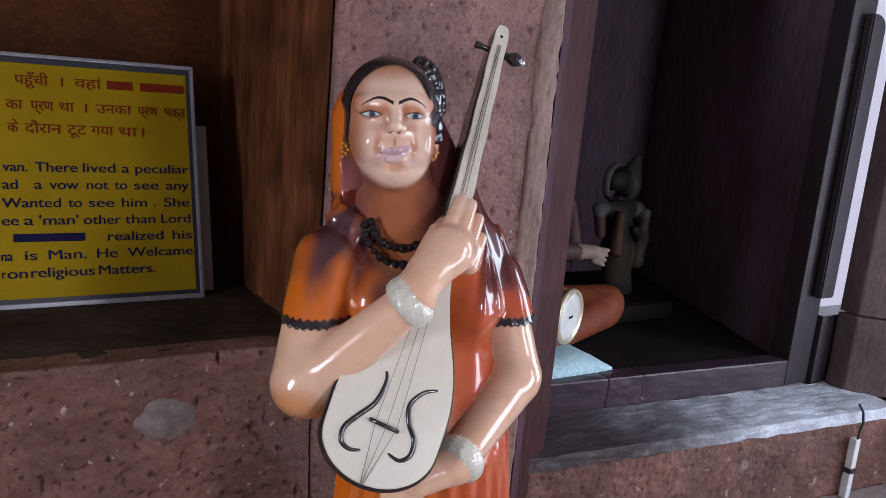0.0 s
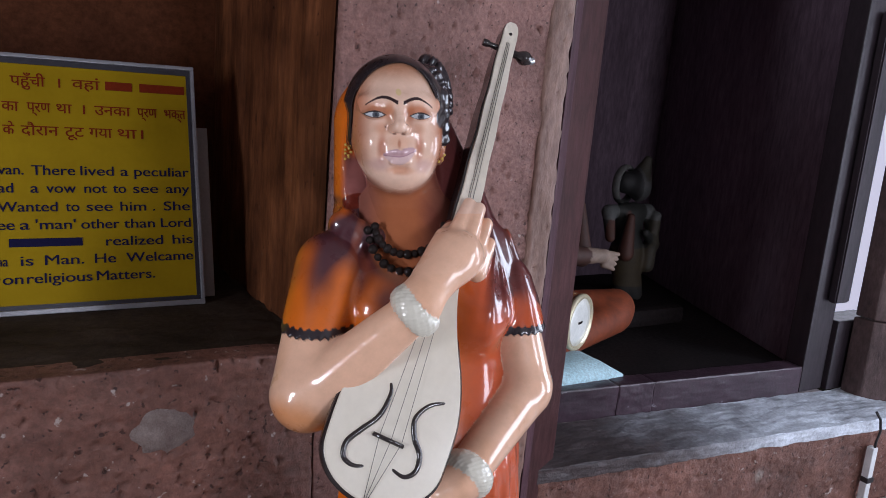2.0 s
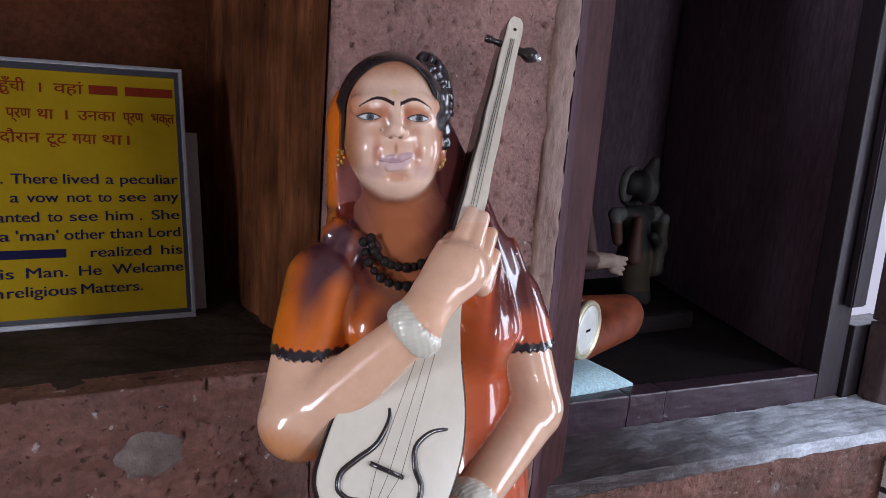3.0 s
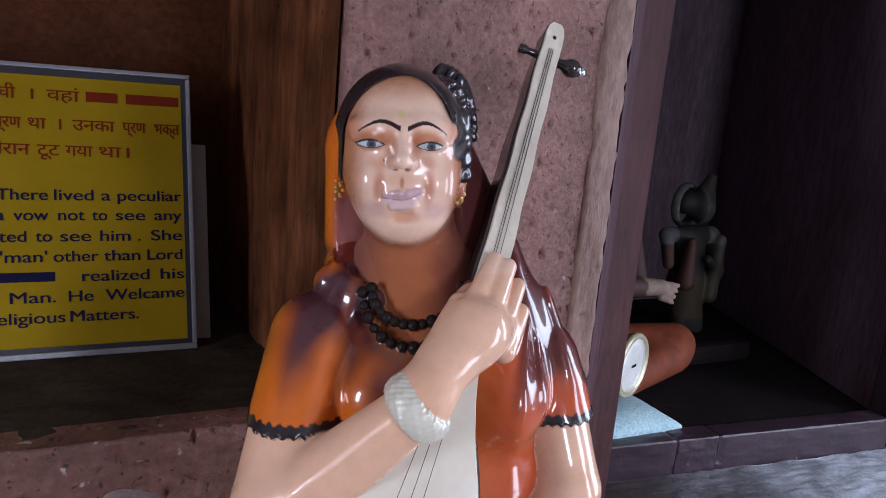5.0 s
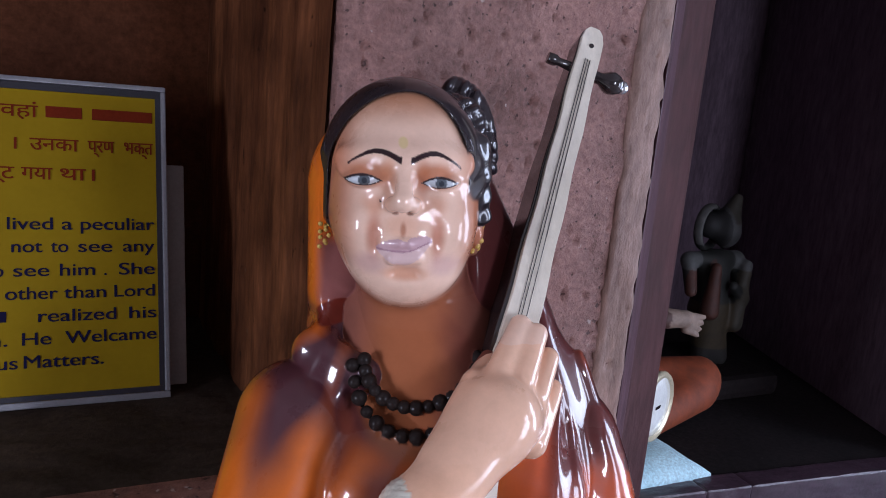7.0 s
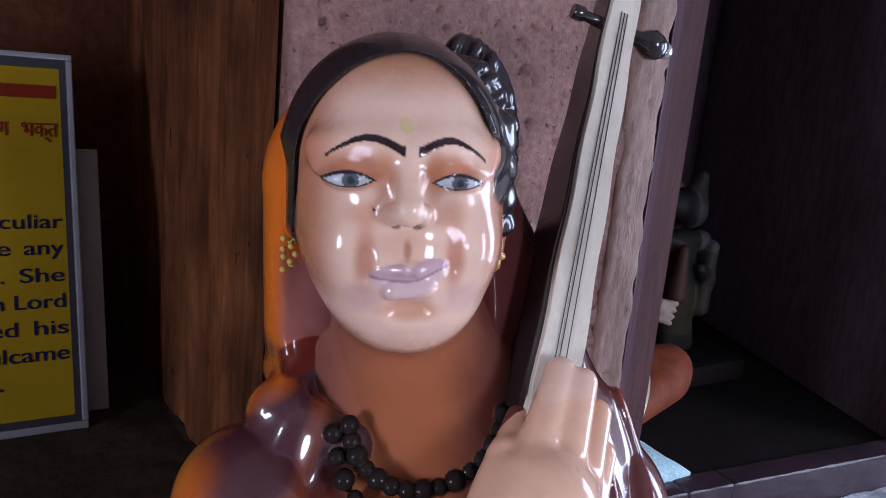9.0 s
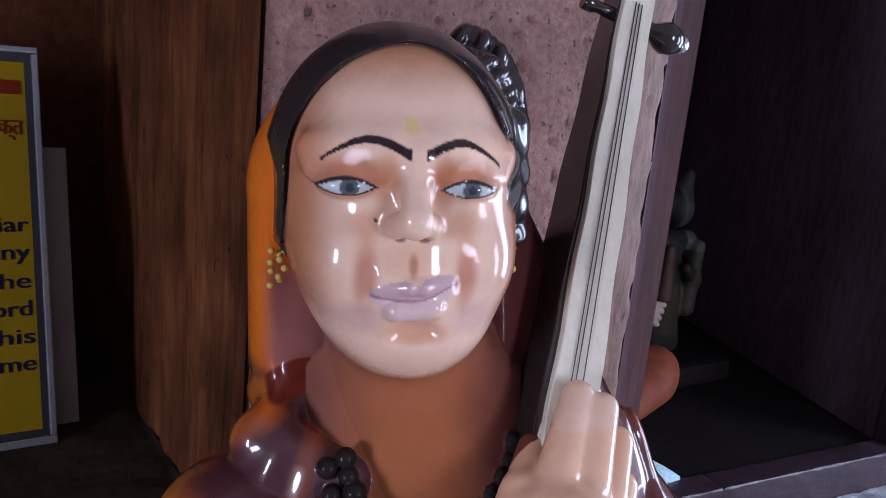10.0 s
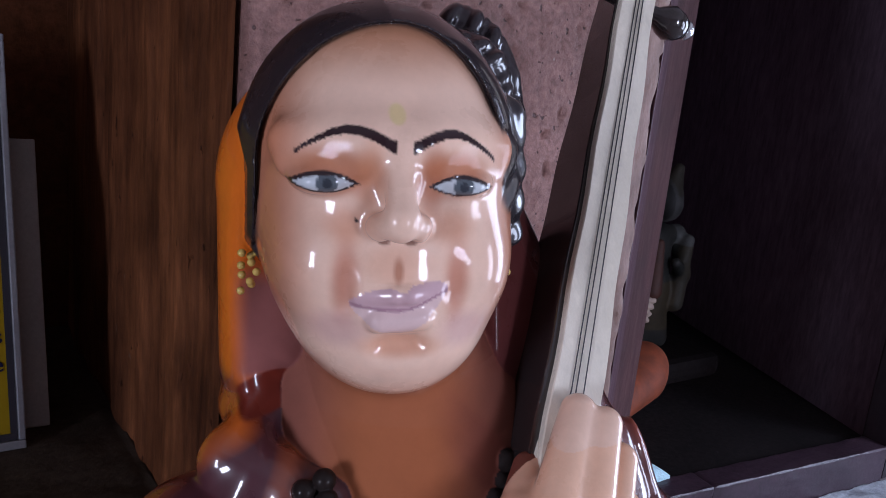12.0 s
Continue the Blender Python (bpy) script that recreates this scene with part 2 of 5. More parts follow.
def rough_face(x0, x1, z0, z1, step, depth, y0=0.0, seed=0, pits=0.6, back=0.05):
    """An upright slab of hewn stone whose front (towards -y) is uneven and pitted, with rounded, chipped edges."""
    nx, nz = max(2, int((x1 - x0) / step)), max(2, int((z1 - z0) / step))
    bm = bmesh.new()
    grid = []
    for i in range(nx + 1):
        col = []
        for k in range(nz + 1):
            x, z = x0 + (x1 - x0) * i / nx, z0 + (z1 - z0) * k / nz
            q = Vector((x * 6 + seed, z * 6, seed * 3.1))
            y = noise.fractal(q, 0.9, 2.1, 5) * depth * 0.6 + noise.noise(q * 5) * depth * 0.25
            pit = noise.noise(Vector((x * 62 + seed, z * 50, 4.2)))
            y += max(0.0, pit - 0.36) * depth * 5.0 * pits
            edge = min(x - x0, x1 - x, z1 - z)
            chip = 0.006 + 0.006 * noise.noise(Vector((x * 25, z * 25, seed + 9)))
            if edge < chip:
                y += (chip - edge) * 0.9
            col.append(bm.verts.new((x, y0 + y, z)))
        grid.append(col)
    for i in range(nx):
        for k in range(nz):
            f = bm.faces.new((grid[i][k], grid[i + 1][k], grid[i + 1][k + 1], grid[i][k + 1]))
            f.smooth = True
    rim = [grid[i][0] for i in range(nx + 1)] + [grid[nx][k] for k in range(1, nz + 1)] + [grid[i][nz] for i in range(nx - 1, -1, -1)] + [grid[0][k] for k in range(nz - 1, 0, -1)]
    behind = [bm.verts.new((v.co.x, y0 + back, v.co.z)) for v in rim]
    for i in range(len(rim)):
        j = (i + 1) % len(rim)
        bm.faces.new((rim[j], rim[i], behind[i], behind[j]))
    bm.faces.new(behind[::-1])
    bmesh.ops.recalc_face_normals(bm, faces=bm.faces[:])
    return bm


def worn_block(x0, x1, y0, y1, z0, z1, amp, seed, cuts=46):
    """A stone slab with worn, chipped faces and edges."""
    bm = box(x0, x1, y0, y1, z0, z1)
    bmesh.ops.subdivide_edges(bm, edges=bm.edges[:], cuts=cuts, use_grid_fill=True)
    bm.normal_update()
    for v in bm.verts:
        q = Vector((v.co.x * 11 + seed, v.co.y * 17, v.co.z * 17))
        n = noise.fractal(q, 0.8, 2.0, 4)
        edge = sum((abs(v.co.x - x0) < 1e-5 or abs(v.co.x - x1) < 1e-5, abs(v.co.y - y0) < 1e-5, abs(v.co.z - z1) < 1e-5))
        v.co += v.normal * (amp * n - (amp * 1.6 * max(0.0, n + 0.25) if edge >= 2 else 0.0) - (amp * 0.8 if edge >= 2 else 0.0))
    for f in bm.faces:
        f.smooth = True
    return bm


def structure(name, bm, material, label, category="wall", placed=True):
    ob = part(name, bm, material)
    if placed:
        ob.matrix_world = WALL
    return tagged(ob, label, category, kind="structure")


# ---- the hall ----
# unseen shell, added to hold the light openings and bounce fill
structure("floor", box(-3.2, 3.2, -4.4, 2.4, -0.12, 0.0), FLOOR_STONE, "worn reddish stone floor of the hall", "floor")
structure("ceiling", box(-3.2, 3.2, -4.4, 2.4, 3.1, 3.25), PLASTER, "plain plastered hall ceiling", "ceiling")
# unseen south wall, its opening added for the front fill lamp
structure("wall_south", box(-3.2, 0.33, -4.55, -4.4, 0, 3.1), PLASTER, "unseen plastered hall wall beside the added fill opening")
structure("wall_south_right", box(0.87, 3.2, -4.55, -4.4, 0, 3.1), PLASTER, "unseen plastered hall wall beside the added fill opening")
structure("wall_south_top", box(0.33, 0.87, -4.55, -4.4, 2.27, 3.1), PLASTER, "unseen plastered wall over the added fill opening")
structure("wall_south_low", box(0.33, 0.87, -4.55, -4.4, 0.0, 1.23), PLASTER, "unseen plastered wall under the added fill opening")
structure("wall_west", box(-3.35, -3.2, -4.4, -1.72, 0, 3.1), PLASTER, "plastered end wall of the hall")
structure("wall_west_far", box(-3.35, -3.2, -1.18, 2.4, 0, 3.1), PLASTER, "plastered end wall of the hall")
structure("wall_west_top", box(-3.35, -3.2, -1.72, -1.18, 1.92, 3.1), PLASTER, "plastered wall over a window")
structure("wall_west_low", box(-3.35, -3.2, -1.72, -1.18, 0.0, 0.88), PLASTER, "plastered wall under a window")
structure("wall_east_corner", box(2.80, 3.35, -4.4, -3.22, 0, 3.1), PLASTER, "plastered end wall beside a doorway")
structure("wall_east_door_top", box(2.80, 3.35, -3.22, -2.28, 2.22, 3.1), PLASTER, "plastered wall over a doorway")
structure("wall_east_near", box(2.80, 3.35, -2.28, -1.40, 0, 3.1), PLASTER, "plastered end wall beside a doorway")
structure("wall_east_middle", box(2.80, 3.35, -0.48, -0.02, 0, 3.1), PLASTER, "plastered end wall between two doorways")
structure("wall_east_pier", box(3.2, 3.35, 0.20, 0.25, 0, 3.1), PLASTER, "plastered end wall beside a doorway")
structure("wall_east_far", box(3.2, 3.35, 1.45, 2.4, 0, 3.1), PLASTER, "plastered end wall beside a doorway")
structure("wall_east_top", box(2.80, 3.35, -1.40, -0.48, 2.25, 3.1), PLASTER, "plastered wall over a doorway")
structure("wall_east_far_top", box(3.2, 3.35, 0.25, 1.45, 2.45, 3.1), PLASTER, "plastered wall over a doorway")

# ---- pillar, niche and ledge ----
structure("pillar", rough_face(-0.02, 0.60, 0.0, 3.1, 0.005, 0.009, seed=3, back=0.06), PINK_STONE, "pitted pinkish sandstone pillar face", "pillar")
structure("pillar_edge", rough_face(0.532, 0.605, 0.0, 3.1, 0.006, 0.008, y0=-0.006, seed=43, back=0.03), EDGE_STONE, "worn tan stone edge of the pillar", "pillar")
structure("pillar_core", box(-0.018, 0.585, 0.055, 2.4, 0.0, 3.1), PINK_STONE, "sandstone core of the pillar", "pillar")


def streaked_reveal():
    """The niche's side: stone with shallow upright mouldings."""
    bm = bmesh.new()
    cols = []
    for i in range(121):
        d = 0.004 + 0.95 * i / 120
        cut = 0.012 * noise.noise(Vector((d * 9, 2.0, 0))) + 0.002 * noise.noise(Vector((d * 40, 7.0, 0)))
        col = []
        for k in range(80):
            z = 0.80 + 2.3 * k / 79
            col.append(bm.verts.new((-0.026 - cut - 0.004 * noise.noise(Vector((d * 12, z * 5, 3))) - 0.02 * max(0.0, 0.93 - z) * (1 - d), d, z)))
        cols.append(col)
    for a, b in zip(cols, cols[1:]):
        for k in range(79):
            bm.faces.new((a[k], a[k + 1], b[k + 1], b[k])).smooth = True
    return bm


structure("niche_side", streaked_reveal(), BROWN_STONE, "streaked brown stone side of the niche")
structure("niche_back", box(-3.2, -0.02, 0.955, 1.1, 0.0, 3.1), NICHE_PLASTER, "dark brown plastered back of the niche")
structure("dado", rough_face(-1.6, -0.022, 0.0, 0.822, 0.006, 0.013, seed=11, back=0.08), RED_STONE, "rough red stone wall under the niche ledge")
structure("dado_far", box(-3.2, -1.602, 0.0, 0.9, 0.0, 0.80), RED_STONE, "rough red stone wall under the niche ledge")
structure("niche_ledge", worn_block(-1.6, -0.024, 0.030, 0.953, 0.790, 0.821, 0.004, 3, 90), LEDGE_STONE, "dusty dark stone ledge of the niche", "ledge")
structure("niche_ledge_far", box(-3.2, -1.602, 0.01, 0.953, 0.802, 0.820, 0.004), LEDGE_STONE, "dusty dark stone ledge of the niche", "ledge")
structure("niche_header", box(-3.2, -0.022, 0.0, 0.953, 2.35, 3.1), PINK_STONE, "stone over the niche")

# ---- the recess with the seated drummer ----
RECESS = WALL @ pose(2.15, 0.21, 0, 0, 0, -5.8) @ pose(-2.15, -0.21, 0)
structure("splayed_jamb", prism([(0.602, 0.006), (0.822, 0.124), (0.822, 2.38), (0.602, 2.38)], 0.0, 3.1, 0.004), PURPLE_PAINT, "purple-brown painted splayed jamb", "jamb")
structure("jamb_strip", prism([(0.607, -0.002), (0.650, 0.022), (0.650, 0.036), (0.607, 0.036)], 0.0, 3.1, 0.003), MAUVE_PAINT, "mauve painted strip of the jamb", "jamb")
structure("recess_base", rough_face(0.60, 2.598, 0.0, 0.31, 0.008, 0.011, y0=-0.064, seed=21, back=0.1), RED_STONE, "rough red stone wall under the recess ledge").matrix_world = RECESS
structure("recess_ledge", worn_block(0.70, 2.46, -0.072, 0.21, 0.300, 0.344, 0.006, 9, 120), ledge_paint(), "worn ledge stone, painted dark as shade at one end and pale as light at the other", "ledge").matrix_world = RECESS
for x0, x1, seed in ((0.70, 1.2385, 15), (1.2395, 1.3970, 17), (1.3980, 2.14, 19)):
    structure("recess_sill", worn_block(x0, x1, 0.212, 0.29, 0.318, 0.456, 0.0022, seed, 40), SILL_PAINT, "purple painted sill with chipped edge", "sill").matrix_world = RECESS
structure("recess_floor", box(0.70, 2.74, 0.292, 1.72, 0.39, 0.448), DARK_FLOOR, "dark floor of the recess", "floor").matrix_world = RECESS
structure("recess_back", box(0.826, 2.76, 1.70, 1.85, 0.30, 3.1), RECESS_PAINT, "dark purple painted back of the recess")
structure("recess_side", prism([(2.152, 0.302), (2.282, 0.302), (2.76, 1.69), (2.69, 1.69)], 0.30, 3.1, 0.004), RECESS_PAINT, "dark purple painted side of the recess")
structure("door_frame", box(2.142, 2.285, 0.212, 0.30, 0.347, 2.5, 0.006), DARK_PAINT, "dark purple painted wooden door frame", "door frame")
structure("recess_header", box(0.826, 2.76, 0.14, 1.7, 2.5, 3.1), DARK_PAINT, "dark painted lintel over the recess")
structure("slit_sill", box(2.287, 2.56, 0.19, 0.30, 0.347, 0.64, 0.006), DARK_PAINT, "dark painted sill under a bright slit", "sill")
structure("far_reveal", prism([(2.372, 0.098), (2.47, -0.012), (2.60, -0.012), (2.60, 0.18), (2.372, 0.18)], 0.664, 3.1, 0.008), REVEAL_STONE, "splayed dark stone reveal", "reveal")
structure("far_reveal_low", prism([(2.366, 0.094), (2.466, -0.018), (2.60, -0.018), (2.60, 0.18), (2.366, 0.18)], 0.340, 0.660, 0.008), REVEAL_STONE, "lower stone of the splayed reveal", "reveal")
structure("far_pier", rough_face(2.60, 3.2, 0.0, 3.1, 0.02, 0.010, y0=-0.01, seed=31, back=0.2), RED_STONE, "rough red stone pier", "pier")


def leaf_outline():
    """The folded door leaf, with a rounded upper corner."""
    bm = bmesh.new()
    arc = [(2.296 - 0.055 * (1 - math.cos(k * math.pi / 16)), 1.775 + 0.055 * math.sin(k * math.pi / 16)) for k in range(9)]
    outline = [(2.205, 0.724), (2.296, 0.724)] + arc + [(2.205, 1.83)]
    front_ring, back_ring = [bm.verts.new((x, 0.168, z)) for x, z in outline], [bm.verts.new((x, 0.205, z)) for x, z in outline]
    bm.faces.new(front_ring), bm.faces.new(back_ring[::-1])
    for i in range(len(outline)):
        j = (i + 1) % len(outline)
        bm.faces.new((front_ring[j], front_ring[i], back_ring[i], back_ring[j]))
    bmesh.ops.recalc_face_normals(bm, faces=bm.faces[:])
    bmesh.ops.bevel(bm, geom=[e for e in bm.edges if e.calc_face_angle(0) > 0.6], offset=0.006, segments=2, affect="EDGES")
    return bm


structure("door_leaf", leaf_outline(), DARK_PAINT, "dark painted door leaf with rounded corner", "door")

# plain board that glows by itself in place of the daylight outside
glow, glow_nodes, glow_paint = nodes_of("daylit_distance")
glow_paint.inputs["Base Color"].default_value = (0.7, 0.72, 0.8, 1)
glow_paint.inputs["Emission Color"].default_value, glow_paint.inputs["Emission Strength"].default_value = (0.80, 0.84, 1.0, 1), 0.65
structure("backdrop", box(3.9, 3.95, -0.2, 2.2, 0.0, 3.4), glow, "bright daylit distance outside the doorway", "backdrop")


def mortar():
    """A smear of grey mortar on the stone."""
    bm = bmesh.new()
    centre = bm.verts.new((-0.354, -0.011, 0.680))
    rim, mid = [], []
    for k in range(28):
        t = 2 * math.pi * k / 28
        r = 1 + 0.38 * noise.noise(Vector((math.cos(t) * 2.6, math.sin(t) * 1.6, 5)))
        mid.append(bm.verts.new((-0.354 + 0.042 * r * math.cos(t), -0.009 + 0.003 * noise.noise(Vector((t, 3, 1))), 0.680 + 0.032 * r * math.sin(t))))
        rim.append(bm.verts.new((-0.354 + 0.070 * r * math.cos(t), 0.004, 0.680 + 0.052 * r * math.sin(t))))
    for k in range(28):
        j = (k + 1) % 28
        bm.faces.new((centre, mid[k], mid[j])).smooth = True
        bm.faces.new((mid[k], rim[k], rim[j], mid[j])).smooth = True
    return bm


structure("mortar_patch", mortar(), surface("grey_mortar", (0.13, 0.085, 0.072), (0.26, 0.21, 0.19), 26, (0.6, 0.9), 0.004), "grey mortar smear on the red stone", "mortar")


# ---- painted statues: rounded forms blended into one skin ----
def ball(P, c, r):
    return np.linalg.norm(P - np.array(c, np.float32), axis=1) - r


def egg(P, c, r, turn=0.0, lean=0.0):
    q = P - np.array(c, np.float32)
    a = radians(turn)
    x, y, z = q[:, 0] * math.cos(a) + q[:, 1] * math.sin(a), -q[:, 0] * math.sin(a) + q[:, 1] * math.cos(a), q[:, 2]
    if lean:
        b = radians(lean)
        x, z = x * math.cos(b) + z * math.sin(b), -x * math.sin(b) + z * math.cos(b)
    k0 = np.sqrt((x / r[0]) ** 2 + (y / r[1]) ** 2 + (z / r[2]) ** 2)
    k1 = np.sqrt((x / r[0] ** 2) ** 2 + (y / r[1] ** 2) ** 2 + (z / r[2] ** 2) ** 2) + 1e-6
    return k0 * (k0 - 1) / k1


def limb(P, a, b, ra, rb):
    a, b = np.array(a, np.float32), np.array(b, np.float32)
    ab = b - a
    h = np.clip(((P - a) @ ab) / (ab @ ab), 0, 1)
    return np.linalg.norm(P - a - h[:, None] * ab, axis=1) - (ra + (rb - ra) * h)


def ring(P, c, axis, major, minor, knobs=0):
    n = np.array(axis, np.float32)
    n /= np.linalg.norm(n)
    q = P - np.array(c, np.float32)
    h = q @ n
    flat = q - h[:, None] * n
    rad = np.linalg.norm(flat, axis=1)
    wob = 0.0
    if knobs:
        e = np.cross(n, (0, 0, 1))
        e /= np.linalg.norm(e)
        ang = np.arctan2(flat @ np.cross(n, e), flat @ e)
        wob = minor * 0.06 * np.sin(knobs * 3 * ang + h * 300) * np.cos(h / minor * 3.2) + minor * 0.05 * np.sin(knobs * 7 * ang - h * 500)
    return np.sqrt((rad - major) ** 2 + (h * 0.60) ** 2) - minor - wob


def melt(a, b, k):
    h = np.clip(0.5 + 0.5 * (b - a) / k, 0, 1)
    return b + (a - b) * h - k * h * (1 - h)


def carve(a, b, k):
    return -melt(-a, b, k)


def step(lo, hi, v):
    t = np.clip((v - lo) / (hi - lo), 0, 1)
    return t * t * (3 - 2 * t)


def skin_mesh(name, field, paint, boxes, material):
    """One mesh of the surface where field is zero, drawn out of the boxes (low corner, high corner, grid step); paint gives its colours."""
    all_v, all_q, base = [], [], 0
    for lo, hi, h in boxes:
        lo = np.array(lo, np.float32)
        cells, B = np.ceil((np.array(hi) - lo) / h).astype(int), 6
        blocks = np.ceil((cells + 1) / B).astype(int)
        n = blocks * B
        centre = np.stack(np.meshgrid(*[(np.arange(b) * B + (B - 1) / 2) * h for b in blocks], indexing="ij"), -1).reshape(-1, 3).astype(np.float32) + lo
        coarse = field(centre).reshape(blocks)
        near = np.abs(coarse) < B * h * 1.7 + 0.008
        D = np.where(coarse < 0, -1.0, 1.0).astype(np.float32)
        live = near
        for ax in range(3):
            D, live = D.repeat(B, ax), live.repeat(B, ax)
        idx = np.argwhere(live)
        vals = np.empty(len(idx), np.float32)
        for s in range(0, len(idx), 250000):
            vals[s:s + 250000] = field(idx[s:s + 250000].astype(np.float32) * h + lo)
        D[live] = vals
        inside = D < 0
        count = np.zeros(n - 1, np.int8)
        corners = [(i, j, k) for i in (0, 1) for j in (0, 1) for k in (0, 1)]
        cut = lambda A, o: A[o[0]:n[0] - 1 + o[0], o[1]:n[1] - 1 + o[1], o[2]:n[2] - 1 + o[2]]
        for o in corners:
            count += cut(inside, o)
        mixed = (count > 0) & (count < 8)
        cell = np.argwhere(mixed)
        number = np.full(n - 1, -1, np.int32)
        number[mixed] = np.arange(len(cell))
        total, hits = np.zeros((len(cell), 3), np.float32), np.zeros(len(cell), np.float32)
        for a in corners:
            for ax in range(3):
                if a[ax]:
                    continue
                b = list(a)
                b[ax] = 1
                da, db = D[tuple((cell + a).T)], D[tuple((cell + b).T)]
                on = (da < 0) != (db < 0)
                t = np.where(on, da / np.where(on, da - db, 1), 0)
                p = np.array(a, np.float32)[None, :].repeat(len(cell), 0)
                p[:, ax] += t
                total[on] += p[on]
                hits[on] += 1
        V = (cell + total / hits[:, None]) * h + lo
        V = V.astype(np.float32)
        tet, e = np.array([(1, -1, -1), (-1, -1, 1), (-1, 1, -1), (1, 1, 1)], np.float32), h * 0.4
        for _ in range(2):
            for s in range(0, len(V), 200000):
                v = V[s:s + 200000]
                d, g = field(v), sum(k[None, :] * field(v + k * e)[:, None] for k in tet) / (4 * e)
                move = -d[:, None] * g / (np.sum(g * g, 1)[:, None] + 1e-6)
                V[s:s + 200000] = v + np.clip(move, -h * 0.5, h * 0.5)
        quads = []
        for ax in range(3):
            o1, o2 = [(1, 2), (2, 0), (0, 1)][ax]
            one, two = [slice(None)] * 3, [slice(None)] * 3
            one[ax], two[ax] = slice(0, -1), slice(1, None)
            s0, s1 = inside[tuple(one)], inside[tuple(two)]
            for flip, m in ((False, s0 & ~s1), (True, ~s0 & s1)):
                c = np.argwhere(m)
                c = c[(c[:, o1] > 0) & (c[:, o2] > 0) & (c[:, o1] < n[o1] - 1) & (c[:, o2] < n[o2] - 1)]
                around = []
                for da, db in ((-1, -1), (0, -1), (0, 0), (-1, 0)):
                    q = c.copy()
                    q[:, o1] += da
                    q[:, o2] += db
                    around.append(number[tuple(q.T)])
                quad = np.stack(around, 1)
                quads.append(quad[:, ::-1] if flip else quad)
        Q = np.concatenate(quads)
        all_q.append(Q[(Q >= 0).all(1)] + base)
        all_v.append(V)
        base += len(V)
    V, Q = np.concatenate(all_v), np.concatenate(all_q)
    me = bpy.data.meshes.new(name)
    me.vertices.add(len(V))
    me.vertices.foreach_set("co", V.ravel())
    me.loops.add(Q.size)
    me.loops.foreach_set("vertex_index", Q.ravel().astype(np.int32))
    me.polygons.add(len(Q))
    me.polygons.foreach_set("loop_start", np.arange(0, Q.size, 4, dtype=np.int32))
    me.polygons.foreach_set("use_smooth", np.ones(len(Q), bool))
    me.update(calc_edges=True)
    colours = np.ones((len(V), 4), np.float32)
    for s in range(0, len(V), 200000):
        tint = paint(V[s:s + 200000])
        colours[s:s + 200000, :tint.shape[1]] = tint
    me.color_attributes.new("paint", "FLOAT_COLOR", "POINT").data.foreach_set("color", colours.ravel())
    me.materials.append(material)
    return new(name, me)


# -- the standing musician --
HEAD, NOD = np.array((-0.094, 1.444, 0.0), np.float32), radians(11)


def head_axes(P):
    """Across the face, out of it, and up."""
    q = P - HEAD
    return np.stack((q[:, 0] * math.cos(NOD) + q[:, 1] * math.sin(NOD), q[:, 0] * math.sin(NOD) - q[:, 1] * math.cos(NOD), q[:, 2]), 1)


